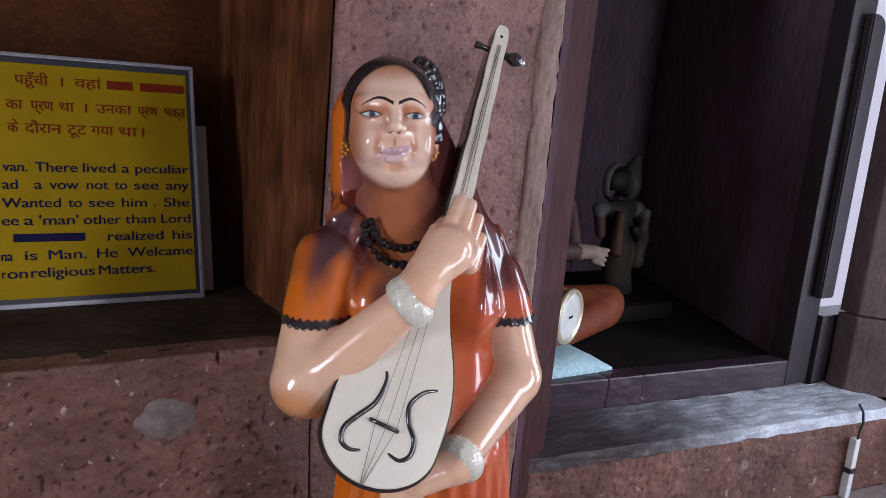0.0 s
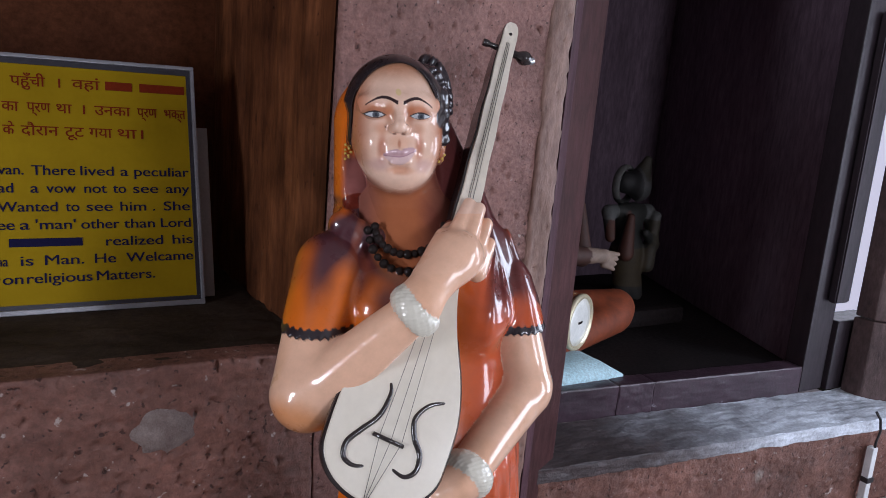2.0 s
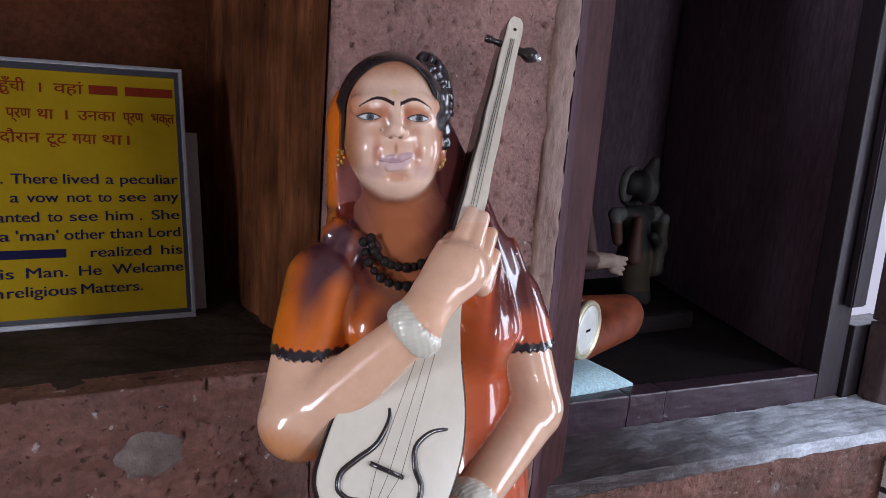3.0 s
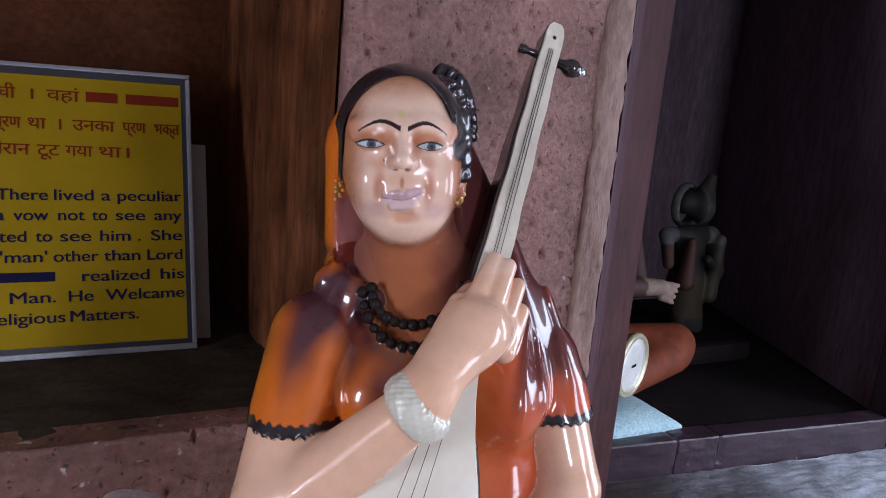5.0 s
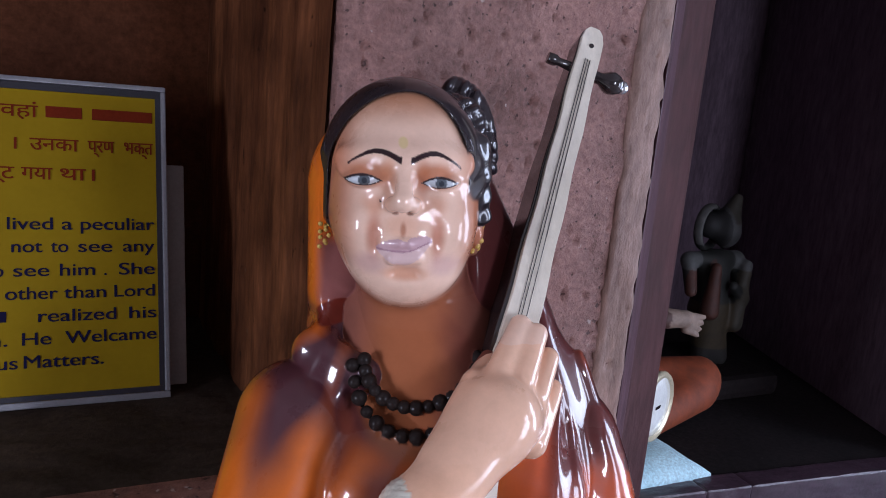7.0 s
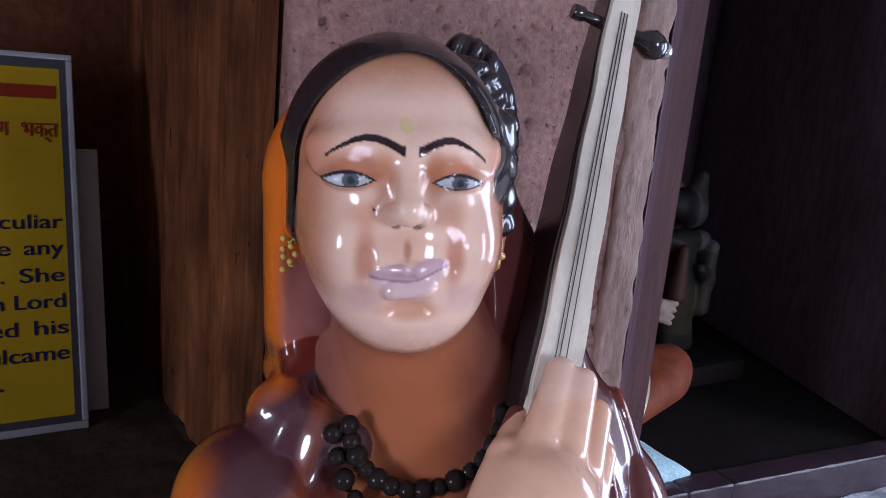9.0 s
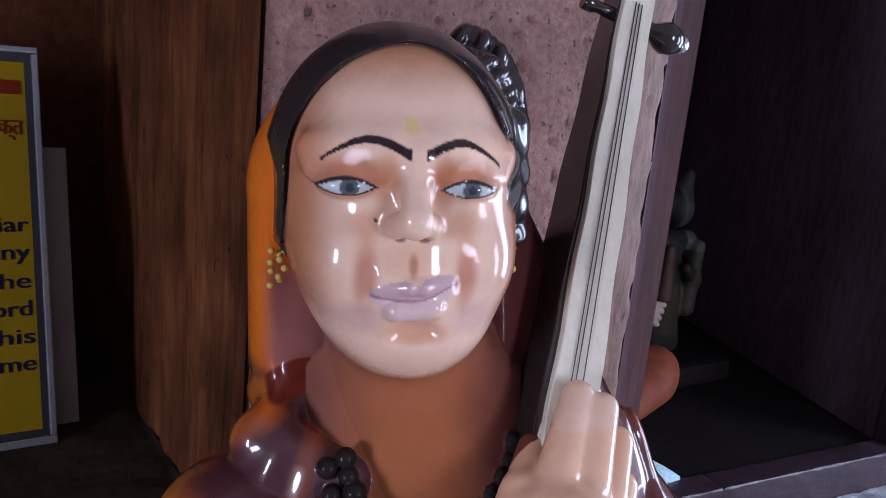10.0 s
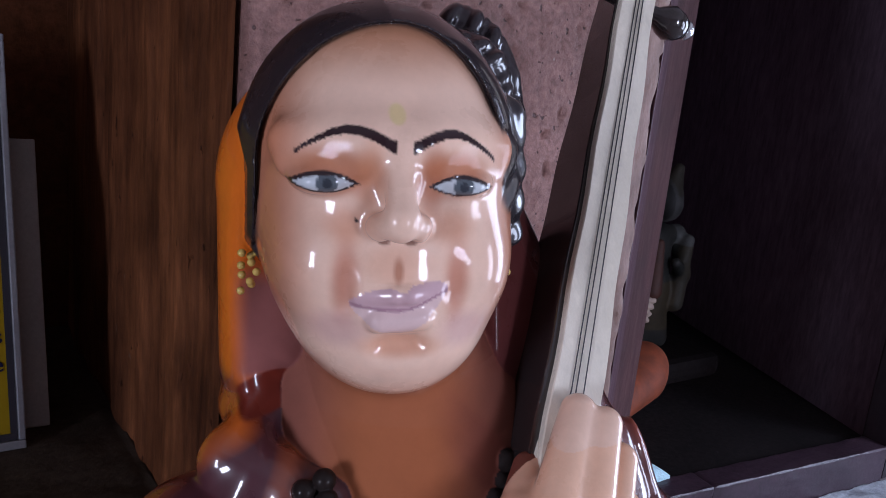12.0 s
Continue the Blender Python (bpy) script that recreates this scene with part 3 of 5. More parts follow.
def head_skin(H):
    d = egg(H, (0.003, -0.012, 1.390), (0.0815, 0.100, 0.091))
    d = melt(d, egg(H, (0.0075, 0.020, 1.336), (0.0735, 0.069, 0.078)), 0.03)
    d = melt(d, egg(H, (0.009, 0.050, 1.296), (0.040, 0.036, 0.034)), 0.035)
    for s in (-1, 1):
        # smiling cheek, socket, eyeball, lids
        d = melt(d, egg(H, (s * 0.0400 + 0.005, 0.054, 1.338), (0.025, 0.031, 0.028)), 0.020)
        d = carve(d, egg(H, (s * 0.036, 0.106, 1.391), (0.023, 0.021, 0.014)), 0.013)
        d = melt(d, egg(H, (s * 0.0375 - 0.001, 0.0715, 1.387), (0.0185, 0.0165, 0.0085)), 0.003)
        d = melt(d, limb(H, (s * 0.021, 0.0835, 1.3955), (s * 0.058, 0.063, 1.3915), 0.0034, 0.0026), 0.006)
        d = melt(d, limb(H, (s * 0.014, 0.083, 1.4100), (s * 0.060, 0.058, 1.4060), 0.006, 0.005), 0.024)
    # nose: narrow bridge, round tip, small wings
    d = melt(d, limb(H, (-0.001, 0.086, 1.404), (-0.0015, 0.1035, 1.3745), 0.0062, 0.0085), 0.010)
    d = melt(d, ball(H, (-0.002, 0.1045, 1.3700), 0.0098), 0.005)
    for s in (-1, 1):
        d = melt(d, egg(H, (s * 0.0112 - 0.001, 0.0965, 1.3660), (0.0068, 0.0092, 0.0072)), 0.0060)
        d = carve(d, egg(H, (s * 0.0070 - 0.001, 0.1035, 1.3580), (0.0036, 0.0045, 0.0030)), 0.002)
    # muzzle, the groove under the nose, the smile's folds
    d = melt(d, egg(H, (0.002, 0.078, 1.330), (0.030, 0.017, 0.024)), 0.014)
    d = carve(d, limb(H, (0.0, 0.1045, 1.349), (0.001, 0.1035, 1.337), 0.0030, 0.0042), 0.003)
    for s, up in ((-1, 0.001), (1, 0.008)):
        d = carve(d, limb(H, (s * 0.0185, 0.1025, 1.362), (s * 0.0325 + 0.002, (0.0955, 0.1000)[s > 0], 1.339 + up), 0.0022, 0.0026), 0.010)
        d = carve(d, limb(H, (s * 0.0315 + 0.002, (0.0945, 0.0990)[s > 0], 1.334 + up), (s * 0.0315 + 0.003, (0.0915, 0.0955)[s > 0], 1.322 + up), 0.0026, 0.0030), 0.010)
        d = melt(d, limb(H, (s * 0.004 + 0.002, 0.0965, 1.3300), (s * 0.0220 + 0.002, 0.0890, 1.3255 + up), 0.0056, 0.0028), 0.003)
        if s > 0:
            d = melt(d, egg(H, (0.0855, -0.002, 1.328), (0.009, 0.016, 0.026)), 0.006)
    d = melt(d, limb(H, (-0.008, 0.0920, 1.3145), (0.014, 0.0915, 1.3160), 0.0078, 0.0074), 0.003)
    d = carve(d, limb(H, (-0.014, 0.1005, 1.3225), (0.018, 0.0995, 1.3240), 0.0010, 0.0010), 0.0022)
    return carve(d, limb(H, (-0.004, 0.0900, 1.2990), (0.012, 0.0895, 1.2995), 0.004, 0.004), 0.012)


def within(P, c, r, f):
    """f near the ball (c, r), and a safe distance elsewhere."""
    away = ball(P, c, r)
    d, on = away + 0.06, away < 0
    if on.any():
        d[on] = f(P[on])
    return d


def left_limb(P):
    left = melt(limb(P, (-0.185, 1.41, 1.11), (-0.213, 1.29, 0.932), 0.066, 0.055), limb(P, (-0.205, 1.285, 0.925), (-0.032, 1.262, 1.095), 0.054, 0.033), 0.02)
    P = P + np.array((0.006, 0.0, 0.0), np.float32)
    grip = limb(P, (-0.020, 1.275, 1.112), (0.030, 1.345, 1.165), 0.034, 0.041)
    grip = melt(grip, limb(P, (0.030, 1.345, 1.160), (0.055, 1.385, 1.158), 0.038, 0.030), 0.025)
    for a, b in (((0.024, 1.345, 1.188), (0.050, 1.408, 1.241)), ((0.045, 1.347, 1.178), (0.067, 1.405, 1.234)), ((0.060, 1.356, 1.158), (0.081, 1.408, 1.208)), ((0.068, 1.368, 1.132), (0.088, 1.408, 1.174))):
        grip = melt(grip, limb(P, a, b, 0.0170, 0.0118), 0.005)
    grip = melt(grip, limb(P, (-0.014, 1.300, 1.140), (0.008, 1.362, 1.192), 0.020, 0.0125), 0.010)
    grip = melt(grip, limb(P, (0.008, 1.362, 1.192), (0.020, 1.402, 1.204), 0.0125, 0.010), 0.006)
    return melt(left, grip, 0.025)


def right_limb(P):
    right = melt(limb(P, (0.118, 1.53, 1.06), (0.165, 1.475, 0.900), 0.060, 0.054), limb(P, (0.163, 1.465, 0.885), (0.058, 1.300, 0.792), 0.053, 0.034), 0.02)
    palm = limb(P, (0.052, 1.295, 0.788), (-0.010, 1.262, 0.775), 0.034, 0.032)
    for k in range(4):
        palm = melt(palm, limb(P, (-0.012, 1.262 - 0.004 * k, 0.792 - 0.014 * k), (-0.062, 1.250, 0.783 - 0.012 * k), 0.013, 0.010), 0.006)
    return melt(right, palm, 0.02)


def plait(P):
    bun = egg(P, (-0.035, 1.52, 1.43), (0.038, 0.04, 0.048))
    for k in range(12):
        a = k / 11
        for row in (0, 1):
            c = (-0.050 + (0.049 - 0.014 * row) * math.sin(a * 1.75 + 0.1 * row), 1.50 - 0.022 * row + 0.004 * math.sin(k * 2.6), 1.478 - 0.012 * row - 0.068 * a * a - 0.012 * a)
            bun = melt(bun, egg(P, c, (0.0145, 0.018, 0.0080), 0, 30 + 70 * a + (-1) ** row * 28), 0.0025)
    return bun


def veil_form(P):
    veil = limb(P, (-0.106, 1.500, 1.365), (-0.090, 1.512, 1.22), 0.096, 0.112)
    veil = melt(veil, limb(P, (-0.035, 1.540, 1.36), (0.060, 1.530, 1.14), 0.042, 0.064), 0.03)
    veil = melt(veil, limb(P, (-0.135, 1.44, 1.180), (-0.190, 1.400, 1.095), 0.040, 0.066), 0.03)
    veil = melt(veil, limb(P, (0.068, 1.535, 1.135), (0.122, 1.525, 1.03), 0.060, 0.068), 0.03)
    veil = carve(veil, egg(P, (-0.085, 1.40, 1.30), (0.098, 0.09, 0.14)), 0.02)
    fan = np.arctan2(P[:, 0] - 0.03, 1.40 - P[:, 2])
    veil = veil + 0.0046 * np.sin(fan * 44 + 1.2 * np.sin(fan * 13)) * step(0.02, 0.06, P[:, 0]) * step(1.30, 1.20, P[:, 2])
    fan = np.arctan2(P[:, 0] + 0.13, 1.26 - P[:, 2])
    veil = veil + 0.0022 * np.sin(fan * 17) * step(-0.06, -0.10, P[:, 0]) * step(1.24, 1.19, P[:, 2])
    veil = melt(veil, limb(P, (-0.176, 1.416, 1.196), (-0.112, 1.398, 1.178), 0.019, 0.016), 0.025)
    # the inner cloth beside the jaw, with a hollow under its edge
    veil = melt(veil, limb(P, (-0.165, 1.485, 1.345), (-0.148, 1.462, 1.268), 0.016, 0.026), 0.012)
    return carve(veil, egg(P, (-0.146, 1.408, 1.2300), (0.027, 0.026, 0.0115)), 0.005)


def necklace(P):
    beads = np.full(len(P), 9.0, np.float32)
    for strand in (0, 1):
        for k in range(15):
            a = -1.45 + 2.9 * k / 14 + 0.04 * strand
            wide, drop = 0.058 + 0.012 * strand, 0.048 + 0.028 * strand
            beads = np.minimum(beads, ball(P, (-0.056 + wide * math.sin(a), 1.408 - (0.036 + 0.008 * strand) * math.cos(a) + 0.016 * math.sin(a), 1.204 - drop * math.cos(a)), 0.0074 + 0.0010 * math.sin(k * 3.7)))
    return beads


def musician_groups(P):
    H = head_axes(P)
    g = {}
    face = within(P, (-0.06, 1.44, 1.30), 0.24, lambda q: melt(melt(melt(head_skin(head_axes(q)), np.minimum(limb(q, (-0.082, 1.470, 1.29), (-0.060, 1.472, 1.16), 0.060, 0.082), limb(q, (-0.100, 1.482, 1.27), (-0.092, 1.462, 1.15), 0.050, 0.070)), 0.02), limb(q, (-0.06, 1.475, 1.23), (0.03, 1.505, 1.15), 0.045, 0.062), 0.03), limb(q, (-0.06, 1.465, 1.20), (-0.045, 1.45, 1.11), 0.062, 0.085), 0.03))
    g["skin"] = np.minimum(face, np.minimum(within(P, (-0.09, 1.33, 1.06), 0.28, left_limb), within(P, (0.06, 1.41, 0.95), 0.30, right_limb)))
    hair = egg(H, (0.004, -0.014, 1.390), (0.0875, 0.106, 0.0965))
    up = np.maximum(H[:, 2] - 1.390, 0)
    hair = melt(hair, egg(H, (0.005, -0.014, 1.365), (0.0865, 0.080, 0.075)), 0.02)
    brow = ((np.abs(H[:, 0] - 0.005) / np.where(H[:, 0] < 0.005, 0.0765, 0.0600)) ** 1.95 + (up / 0.0800) ** 1.95) ** (1 / 1.95)
    hair = np.maximum(hair, -np.maximum((brow - 1) * 0.065, 0.012 - H[:, 1]) + 0.0015)
    hair = melt(hair, limb(H, (0.080, 0.012, 1.420), (0.0885, 0.004, 1.345), 0.013, 0.0115), 0.008)
    hair = np.maximum(hair, 1.322 - 0.10 * np.maximum(H[:, 0], 0) - H[:, 2])
    hair = np.maximum(hair, -(H[:, 0] + 0.0775 + 0.28 * np.maximum(0, H[:, 2] - 1.385)))
    hair = hair + 0.0012 * np.sin(H[:, 2] * 260 + H[:, 1] * 120) * step(0.05, 0.08, H[:, 0]) * step(1.43, 1.39, H[:, 2])
    g["hair"] = hair
    g["bun"] = within(P, (-0.02, 1.50, 1.44), 0.12, plait)
    g["veil"] = within(P, (-0.03, 1.49, 1.27), 0.36, veil_form)
    turn = 25
    body = egg(P, (-0.025, 1.47, 1.07), (0.165, 0.100, 0.135), turn)
    body = melt(body, egg(P, (0.0, 1.47, 0.86), (0.170, 0.115, 0.20), turn), 0.06)
    body = melt(body, egg(P, (-0.092, 1.375, 1.055), (0.068, 0.062, 0.068), turn), 0.03)
    body = melt(body, egg(P, (0.065, 1.435, 1.040), (0.064, 0.066, 0.068), turn), 0.03)
    pleat = 0.006 * np.sin(np.arctan2(P[:, 1] - 1.47, P[:, 0]) * 26) * step(0.85, 0.6, P[:, 2])
    body = melt(body, limb(P, (0.0, 1.47, 0.74), (0.0, 1.47, 0.12), 0.165, 0.20) + pleat, 0.05)
    body = body + 0.003 * np.sin(np.arctan2(P[:, 0] - 0.10, 1.16 - P[:, 2]) * 16) * step(0.06, 0.12, P[:, 0]) * step(0.86, 0.95, P[:, 2])
    g["dress"] = melt(body, sleeve_form(P), 0.012)
    wrist_l, wrist_r = ring(P, (-0.036, 1.262, 1.092), (0.175, 0.0, 0.170), 0.0350, 0.0110, 5), ring(P, (0.062, 1.305, 0.795), (0.105, 0.16, 0.095), 0.036, 0.0120, 5)
    g["bangle"] = np.minimum(wrist_l, wrist_r)
    g["beads"] = within(P, (-0.05, 1.40, 1.16), 0.13, necklace)
    studs = np.full(len(P), 9.0, np.float32)
    for s in (-1, 1):
        for k in range(10):
            studs = np.minimum(studs, ball(H, (s * 0.081 + 0.005 + 0.005 * math.cos(k * 2.5), 0.006 + 0.004 * (k % 2), 1.334 - 0.0030 * k), 0.0026))
    g["studs"] = studs
    return g


def sleeve_form(P):
    sleeves = np.minimum(limb(P, (-0.185, 1.41, 1.115), (-0.205, 1.322, 0.985), 0.0685, 0.0625), limb(P, (0.118, 1.53, 1.065), (0.154, 1.495, 0.955), 0.0630, 0.0620))
    hem = np.where(P[:, 0] < -0.05, 1.029, 1.001) + 0.0018 * np.sin(P[:, 0] * 480)
    fan = np.arctan2(P[:, 0] - 0.03, 1.40 - P[:, 2])
    sleeves = sleeves + 0.0030 * np.sin(fan * 44) * step(0.06, 0.09, P[:, 0]) * step(1.02, 1.08, P[:, 2])
    return np.maximum(sleeves, hem - P[:, 2])


def musician(P):
    g = musician_groups(P)
    d = np.minimum(g["skin"], g["dress"])
    d = melt(d, g["hair"], 0.002)
    for k in ("bun", "veil", "bangle", "beads", "studs"):
        d = melt(d, g[k], 0.0025)
    return d


def musician_paint(P):
    g = musician_groups(P)
    H = head_axes(P)
    X, F, Z = H.T
    names = list(g)
    which = np.argmin(np.stack([g[k] for k in names]), 0)
    C, gloss = np.zeros((len(P), 3), np.float32), np.ones(len(P), np.float32)

    def lay(mask, colour):
        C[:] = C * (1 - mask[:, None]) + np.array(colour, np.float32) * mask[:, None]

    speck = np.array([noise.noise(Vector(p)) for p in (P[:, :3] * np.array((22, 22, 9), np.float32))], np.float32)
    # skin, warmer where the airbrush passed, with some shade painted in
    C[:] = (0.75, 0.50, 0.375)
    lay((P[:, 2] < 1.23) * 1.0, (0.75, 0.45, 0.305))
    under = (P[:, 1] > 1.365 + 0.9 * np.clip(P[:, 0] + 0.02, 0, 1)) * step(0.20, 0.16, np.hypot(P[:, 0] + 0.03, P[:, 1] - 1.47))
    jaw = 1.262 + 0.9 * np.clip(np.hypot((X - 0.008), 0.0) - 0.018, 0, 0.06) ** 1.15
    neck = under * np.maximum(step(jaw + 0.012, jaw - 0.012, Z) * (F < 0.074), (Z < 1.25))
    # neck: airbrushed brown, the shading at its edges put into the colour
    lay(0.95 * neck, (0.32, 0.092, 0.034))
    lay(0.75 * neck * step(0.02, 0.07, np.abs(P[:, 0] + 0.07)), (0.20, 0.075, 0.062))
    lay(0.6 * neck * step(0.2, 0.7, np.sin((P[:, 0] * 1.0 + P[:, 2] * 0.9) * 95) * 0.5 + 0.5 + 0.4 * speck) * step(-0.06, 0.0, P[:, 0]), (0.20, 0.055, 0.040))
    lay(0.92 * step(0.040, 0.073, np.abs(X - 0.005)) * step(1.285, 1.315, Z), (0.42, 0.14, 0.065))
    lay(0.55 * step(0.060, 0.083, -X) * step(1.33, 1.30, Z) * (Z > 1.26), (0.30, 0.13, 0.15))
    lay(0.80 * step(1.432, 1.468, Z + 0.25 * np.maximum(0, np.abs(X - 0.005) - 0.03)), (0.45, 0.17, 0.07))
    # shadow between jaw and veil, painted on the neck's right side
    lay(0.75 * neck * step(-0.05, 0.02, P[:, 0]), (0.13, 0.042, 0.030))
    front = F > 0.02
    for s in (-1, 1):
        ex, ez = (X - (-0.0400 if s < 0 else 0.0340)) / (0.0162 if s < 0 else 0.0160), (Z - (1.3868 if s < 0 else 1.3868)) / 0.0048
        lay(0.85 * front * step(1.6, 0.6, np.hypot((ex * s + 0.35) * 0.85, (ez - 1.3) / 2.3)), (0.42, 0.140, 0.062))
        # airbrushed nose sides; the right one is darker, as painted shadow
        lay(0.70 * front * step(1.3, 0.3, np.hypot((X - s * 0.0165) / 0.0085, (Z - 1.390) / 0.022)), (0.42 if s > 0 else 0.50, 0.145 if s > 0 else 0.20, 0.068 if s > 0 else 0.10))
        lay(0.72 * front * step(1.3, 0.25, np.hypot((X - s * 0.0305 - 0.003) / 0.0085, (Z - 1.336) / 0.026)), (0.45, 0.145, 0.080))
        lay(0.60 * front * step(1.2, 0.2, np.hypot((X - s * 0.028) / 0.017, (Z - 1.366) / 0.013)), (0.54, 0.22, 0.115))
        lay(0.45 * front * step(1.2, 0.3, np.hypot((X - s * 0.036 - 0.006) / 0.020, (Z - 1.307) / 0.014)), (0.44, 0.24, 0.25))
        almond = 1 - ex * ex - np.abs(np.where(ez > 0, ez, ez * 1.2))
        lay(front * step(-0.30, -0.20, almond + np.where(ez < 0, 0.0, 0.16)), (0.03, 0.018, 0.02))
        lay(front * step(0.0, 0.10, almond), (0.50, 0.53, 0.55))
        iris = np.hypot(X - (-0.0385 if s < 0 else 0.0350), Z - (1.3872 if s < 0 else 1.3870))
        lay(front * (almond > 0.02) * step(0.0060, 0.0053, iris), (0.085, 0.10, 0.115))
        lay(front * (almond > 0.02) * step(0.0030, 0.0024, iris), (0.03, 0.035, 0.045))
        # brow
        t = np.clip((s * X - 0.005) / 0.052, 0, 1)
        arch = np.interp(s * X, (0.0060, 0.011, 0.016, 0.022, 0.029, 0.036, 0.043, 0.050, 0.0565), (1.4080, 1.4108, 1.4132, 1.4149, 1.4152, 1.4132, 1.4095, 1.4050, 1.3995))
        thick = 0.0037 * (1 - 0.70 * t)
        lay(front * (s * X > 0.0045) * (s * X < 0.0550) * step(1.0, 0.75, np.abs(Z - arch) / thick), (0.028, 0.014, 0.016))
    # lips, dimple, mole and the mark on the brow
    bow = 1.3228 + 0.0100 * step(0.0, 0.03, X - 0.002) + 0.0012 * step(0.010, 0.028, 0.002 - X)
    wide = np.clip(1 - ((X - 0.002) / 0.0270) ** 2, 0, 1)
    up, low = 0.0120 * wide ** 0.7 * (1 - 0.22 * step(0.006, 0.0, np.abs(X - 0.002))), 0.0150 * wide ** 0.8
    lips = front * (Z < bow + up) * (Z > bow - low) * (wide > 0)
    lay(lips * 0.85 * (Z >= bow), (0.50, 0.32, 0.36))
    lay(lips * 0.80 * (Z < bow), (0.62, 0.44, 0.44))
    lay(front * (wide > 0.05) * step(0.0012, 0.0006, np.abs(Z - bow + 0.001)), (0.36, 0.20, 0.24))
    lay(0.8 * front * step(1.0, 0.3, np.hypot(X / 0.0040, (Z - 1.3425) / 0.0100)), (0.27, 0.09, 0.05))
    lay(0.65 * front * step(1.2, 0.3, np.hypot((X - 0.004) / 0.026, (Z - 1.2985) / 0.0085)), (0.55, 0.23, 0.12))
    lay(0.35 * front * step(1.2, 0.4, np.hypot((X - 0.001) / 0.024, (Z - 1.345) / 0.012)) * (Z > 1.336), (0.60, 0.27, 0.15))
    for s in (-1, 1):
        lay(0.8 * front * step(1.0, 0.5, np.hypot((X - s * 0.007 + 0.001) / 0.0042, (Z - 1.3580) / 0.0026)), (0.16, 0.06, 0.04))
    lay(front * step(0.0013, 0.0009, np.hypot(X + 0.0226, Z - 1.368)), (0.03, 0.02, 0.02))
    lay(0.55 * front * step(0.0055, 0.0035, np.hypot(X + 0.003, (Z - 1.424) * 0.85)), (0.62, 0.50, 0.16))
    arm = (P[:, 2] < 1.15) & (which == 0)
    lay(0.75 * step(0.085, 0.045, np.linalg.norm(P - np.array((-0.225, 1.25, 0.875), np.float32), axis=1)), (0.58, 0.20, 0.045))
    lay(arm * 0.22 * step(0.1, 0.6, speck), (0.58, 0.28, 0.14))

    def coat(name, colours):
        m = which == names.index(name)
        C[m] = np.broadcast_to(np.array(colours, np.float32), (len(P), 3))[m]

    C[:] = C * (1 - step(0.0028, 0.0, g["hair"] - g["skin"]) * (which == 0) * (Z > 1.30))[:, None] + np.array((0.03, 0.02, 0.02)) * (step(0.0028, 0.0, g["hair"] - g["skin"]) * (which == 0) * (Z > 1.30))[:, None]
    coat("hair", (0.022, 0.017, 0.020))
    coat("bun", (0.020, 0.014, 0.018))
    orange, maroon, flame = np.array((0.64, 0.138, 0.012)), np.array((0.070, 0.021, 0.027)), np.array((0.52, 0.085, 0.022))
    mauve = np.array((0.085, 0.062, 0.072))
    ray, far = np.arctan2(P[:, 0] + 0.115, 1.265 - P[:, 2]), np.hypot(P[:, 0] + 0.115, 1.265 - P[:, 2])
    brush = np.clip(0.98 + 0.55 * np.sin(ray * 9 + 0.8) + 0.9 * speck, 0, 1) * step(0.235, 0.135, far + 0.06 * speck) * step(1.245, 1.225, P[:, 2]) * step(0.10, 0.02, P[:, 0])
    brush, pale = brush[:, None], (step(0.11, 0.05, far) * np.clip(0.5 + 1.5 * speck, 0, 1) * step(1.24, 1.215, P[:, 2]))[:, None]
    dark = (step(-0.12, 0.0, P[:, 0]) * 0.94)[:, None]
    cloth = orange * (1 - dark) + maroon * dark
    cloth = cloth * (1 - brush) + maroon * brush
    lip = step(0.205, 0.235, P[:, 0] + 0.75 * (P[:, 2] - 1.05))[:, None] * (P[:, 0] > 0.1)[:, None]
    cloth = cloth * (1 - 0.8 * lip) + flame * 0.8 * lip
    # shade inside the carved hollow, laid on as dark red
    hollow_shade = step(1.05, 0.9, np.hypot((P[:, 0] + 0.152) / 0.027, (P[:, 2] - 1.2320 - 0.1 * (P[:, 0] + 0.152)) / 0.0135))[:, None]
    inner = (0.85 * step(-0.186, -0.168, P[:, 0]) * step(1.325, 1.30, P[:, 2]) * step(1.234, 1.246, P[:, 2]) * (P[:, 0] < -0.08))[:, None]
    cloth = cloth * (1 - inner) + np.array((0.17, 0.075, 0.085)) * inner
    cloth = cloth * (1 - 0.6 * pale) + mauve * 0.6 * pale
    coat("veil", cloth * (1 - hollow_shade) + np.array((0.13, 0.018, 0.010)) * hollow_shade)
    side = step(-0.02, 0.09, P[:, 0])[:, None]
    robe = orange * (1 - side) + flame * side
    robe = robe * (1 - brush) + maroon * brush
    drape = (0.85 * step(0.075, 0.10, P[:, 0]) * step(1.02, 1.07, P[:, 2] - 0.25 * (P[:, 0] - 0.12) + 0.03 * speck) * (1 - lip[:, 0]))[:, None]
    robe = robe * (1 - drape) + maroon * drape
    chest = (step(0.085, 0.070, np.hypot(P[:, 0] + 0.05, (P[:, 2] - 1.19) * 0.95)) * (P[:, 1] < 1.46))[:, None]
    robe = robe * (1 - chest) + np.array((0.27, 0.085, 0.035)) * chest
    edge = np.where(P[:, 0] < -0.05, 1.029, 1.001) + 0.002 * np.sin(P[:, 0] * 480)
    band = ((P[:, 2] < edge + 0.014) & (P[:, 2] > 0.93) & (sleeve_form(P) < 0.004))[:, None]
    coat("dress", np.where(band, np.array((0.022, 0.016, 0.02)), robe))
    coat("bangle", (0.66, 0.63, 0.53))
    coat("beads", (0.018, 0.013, 0.012))
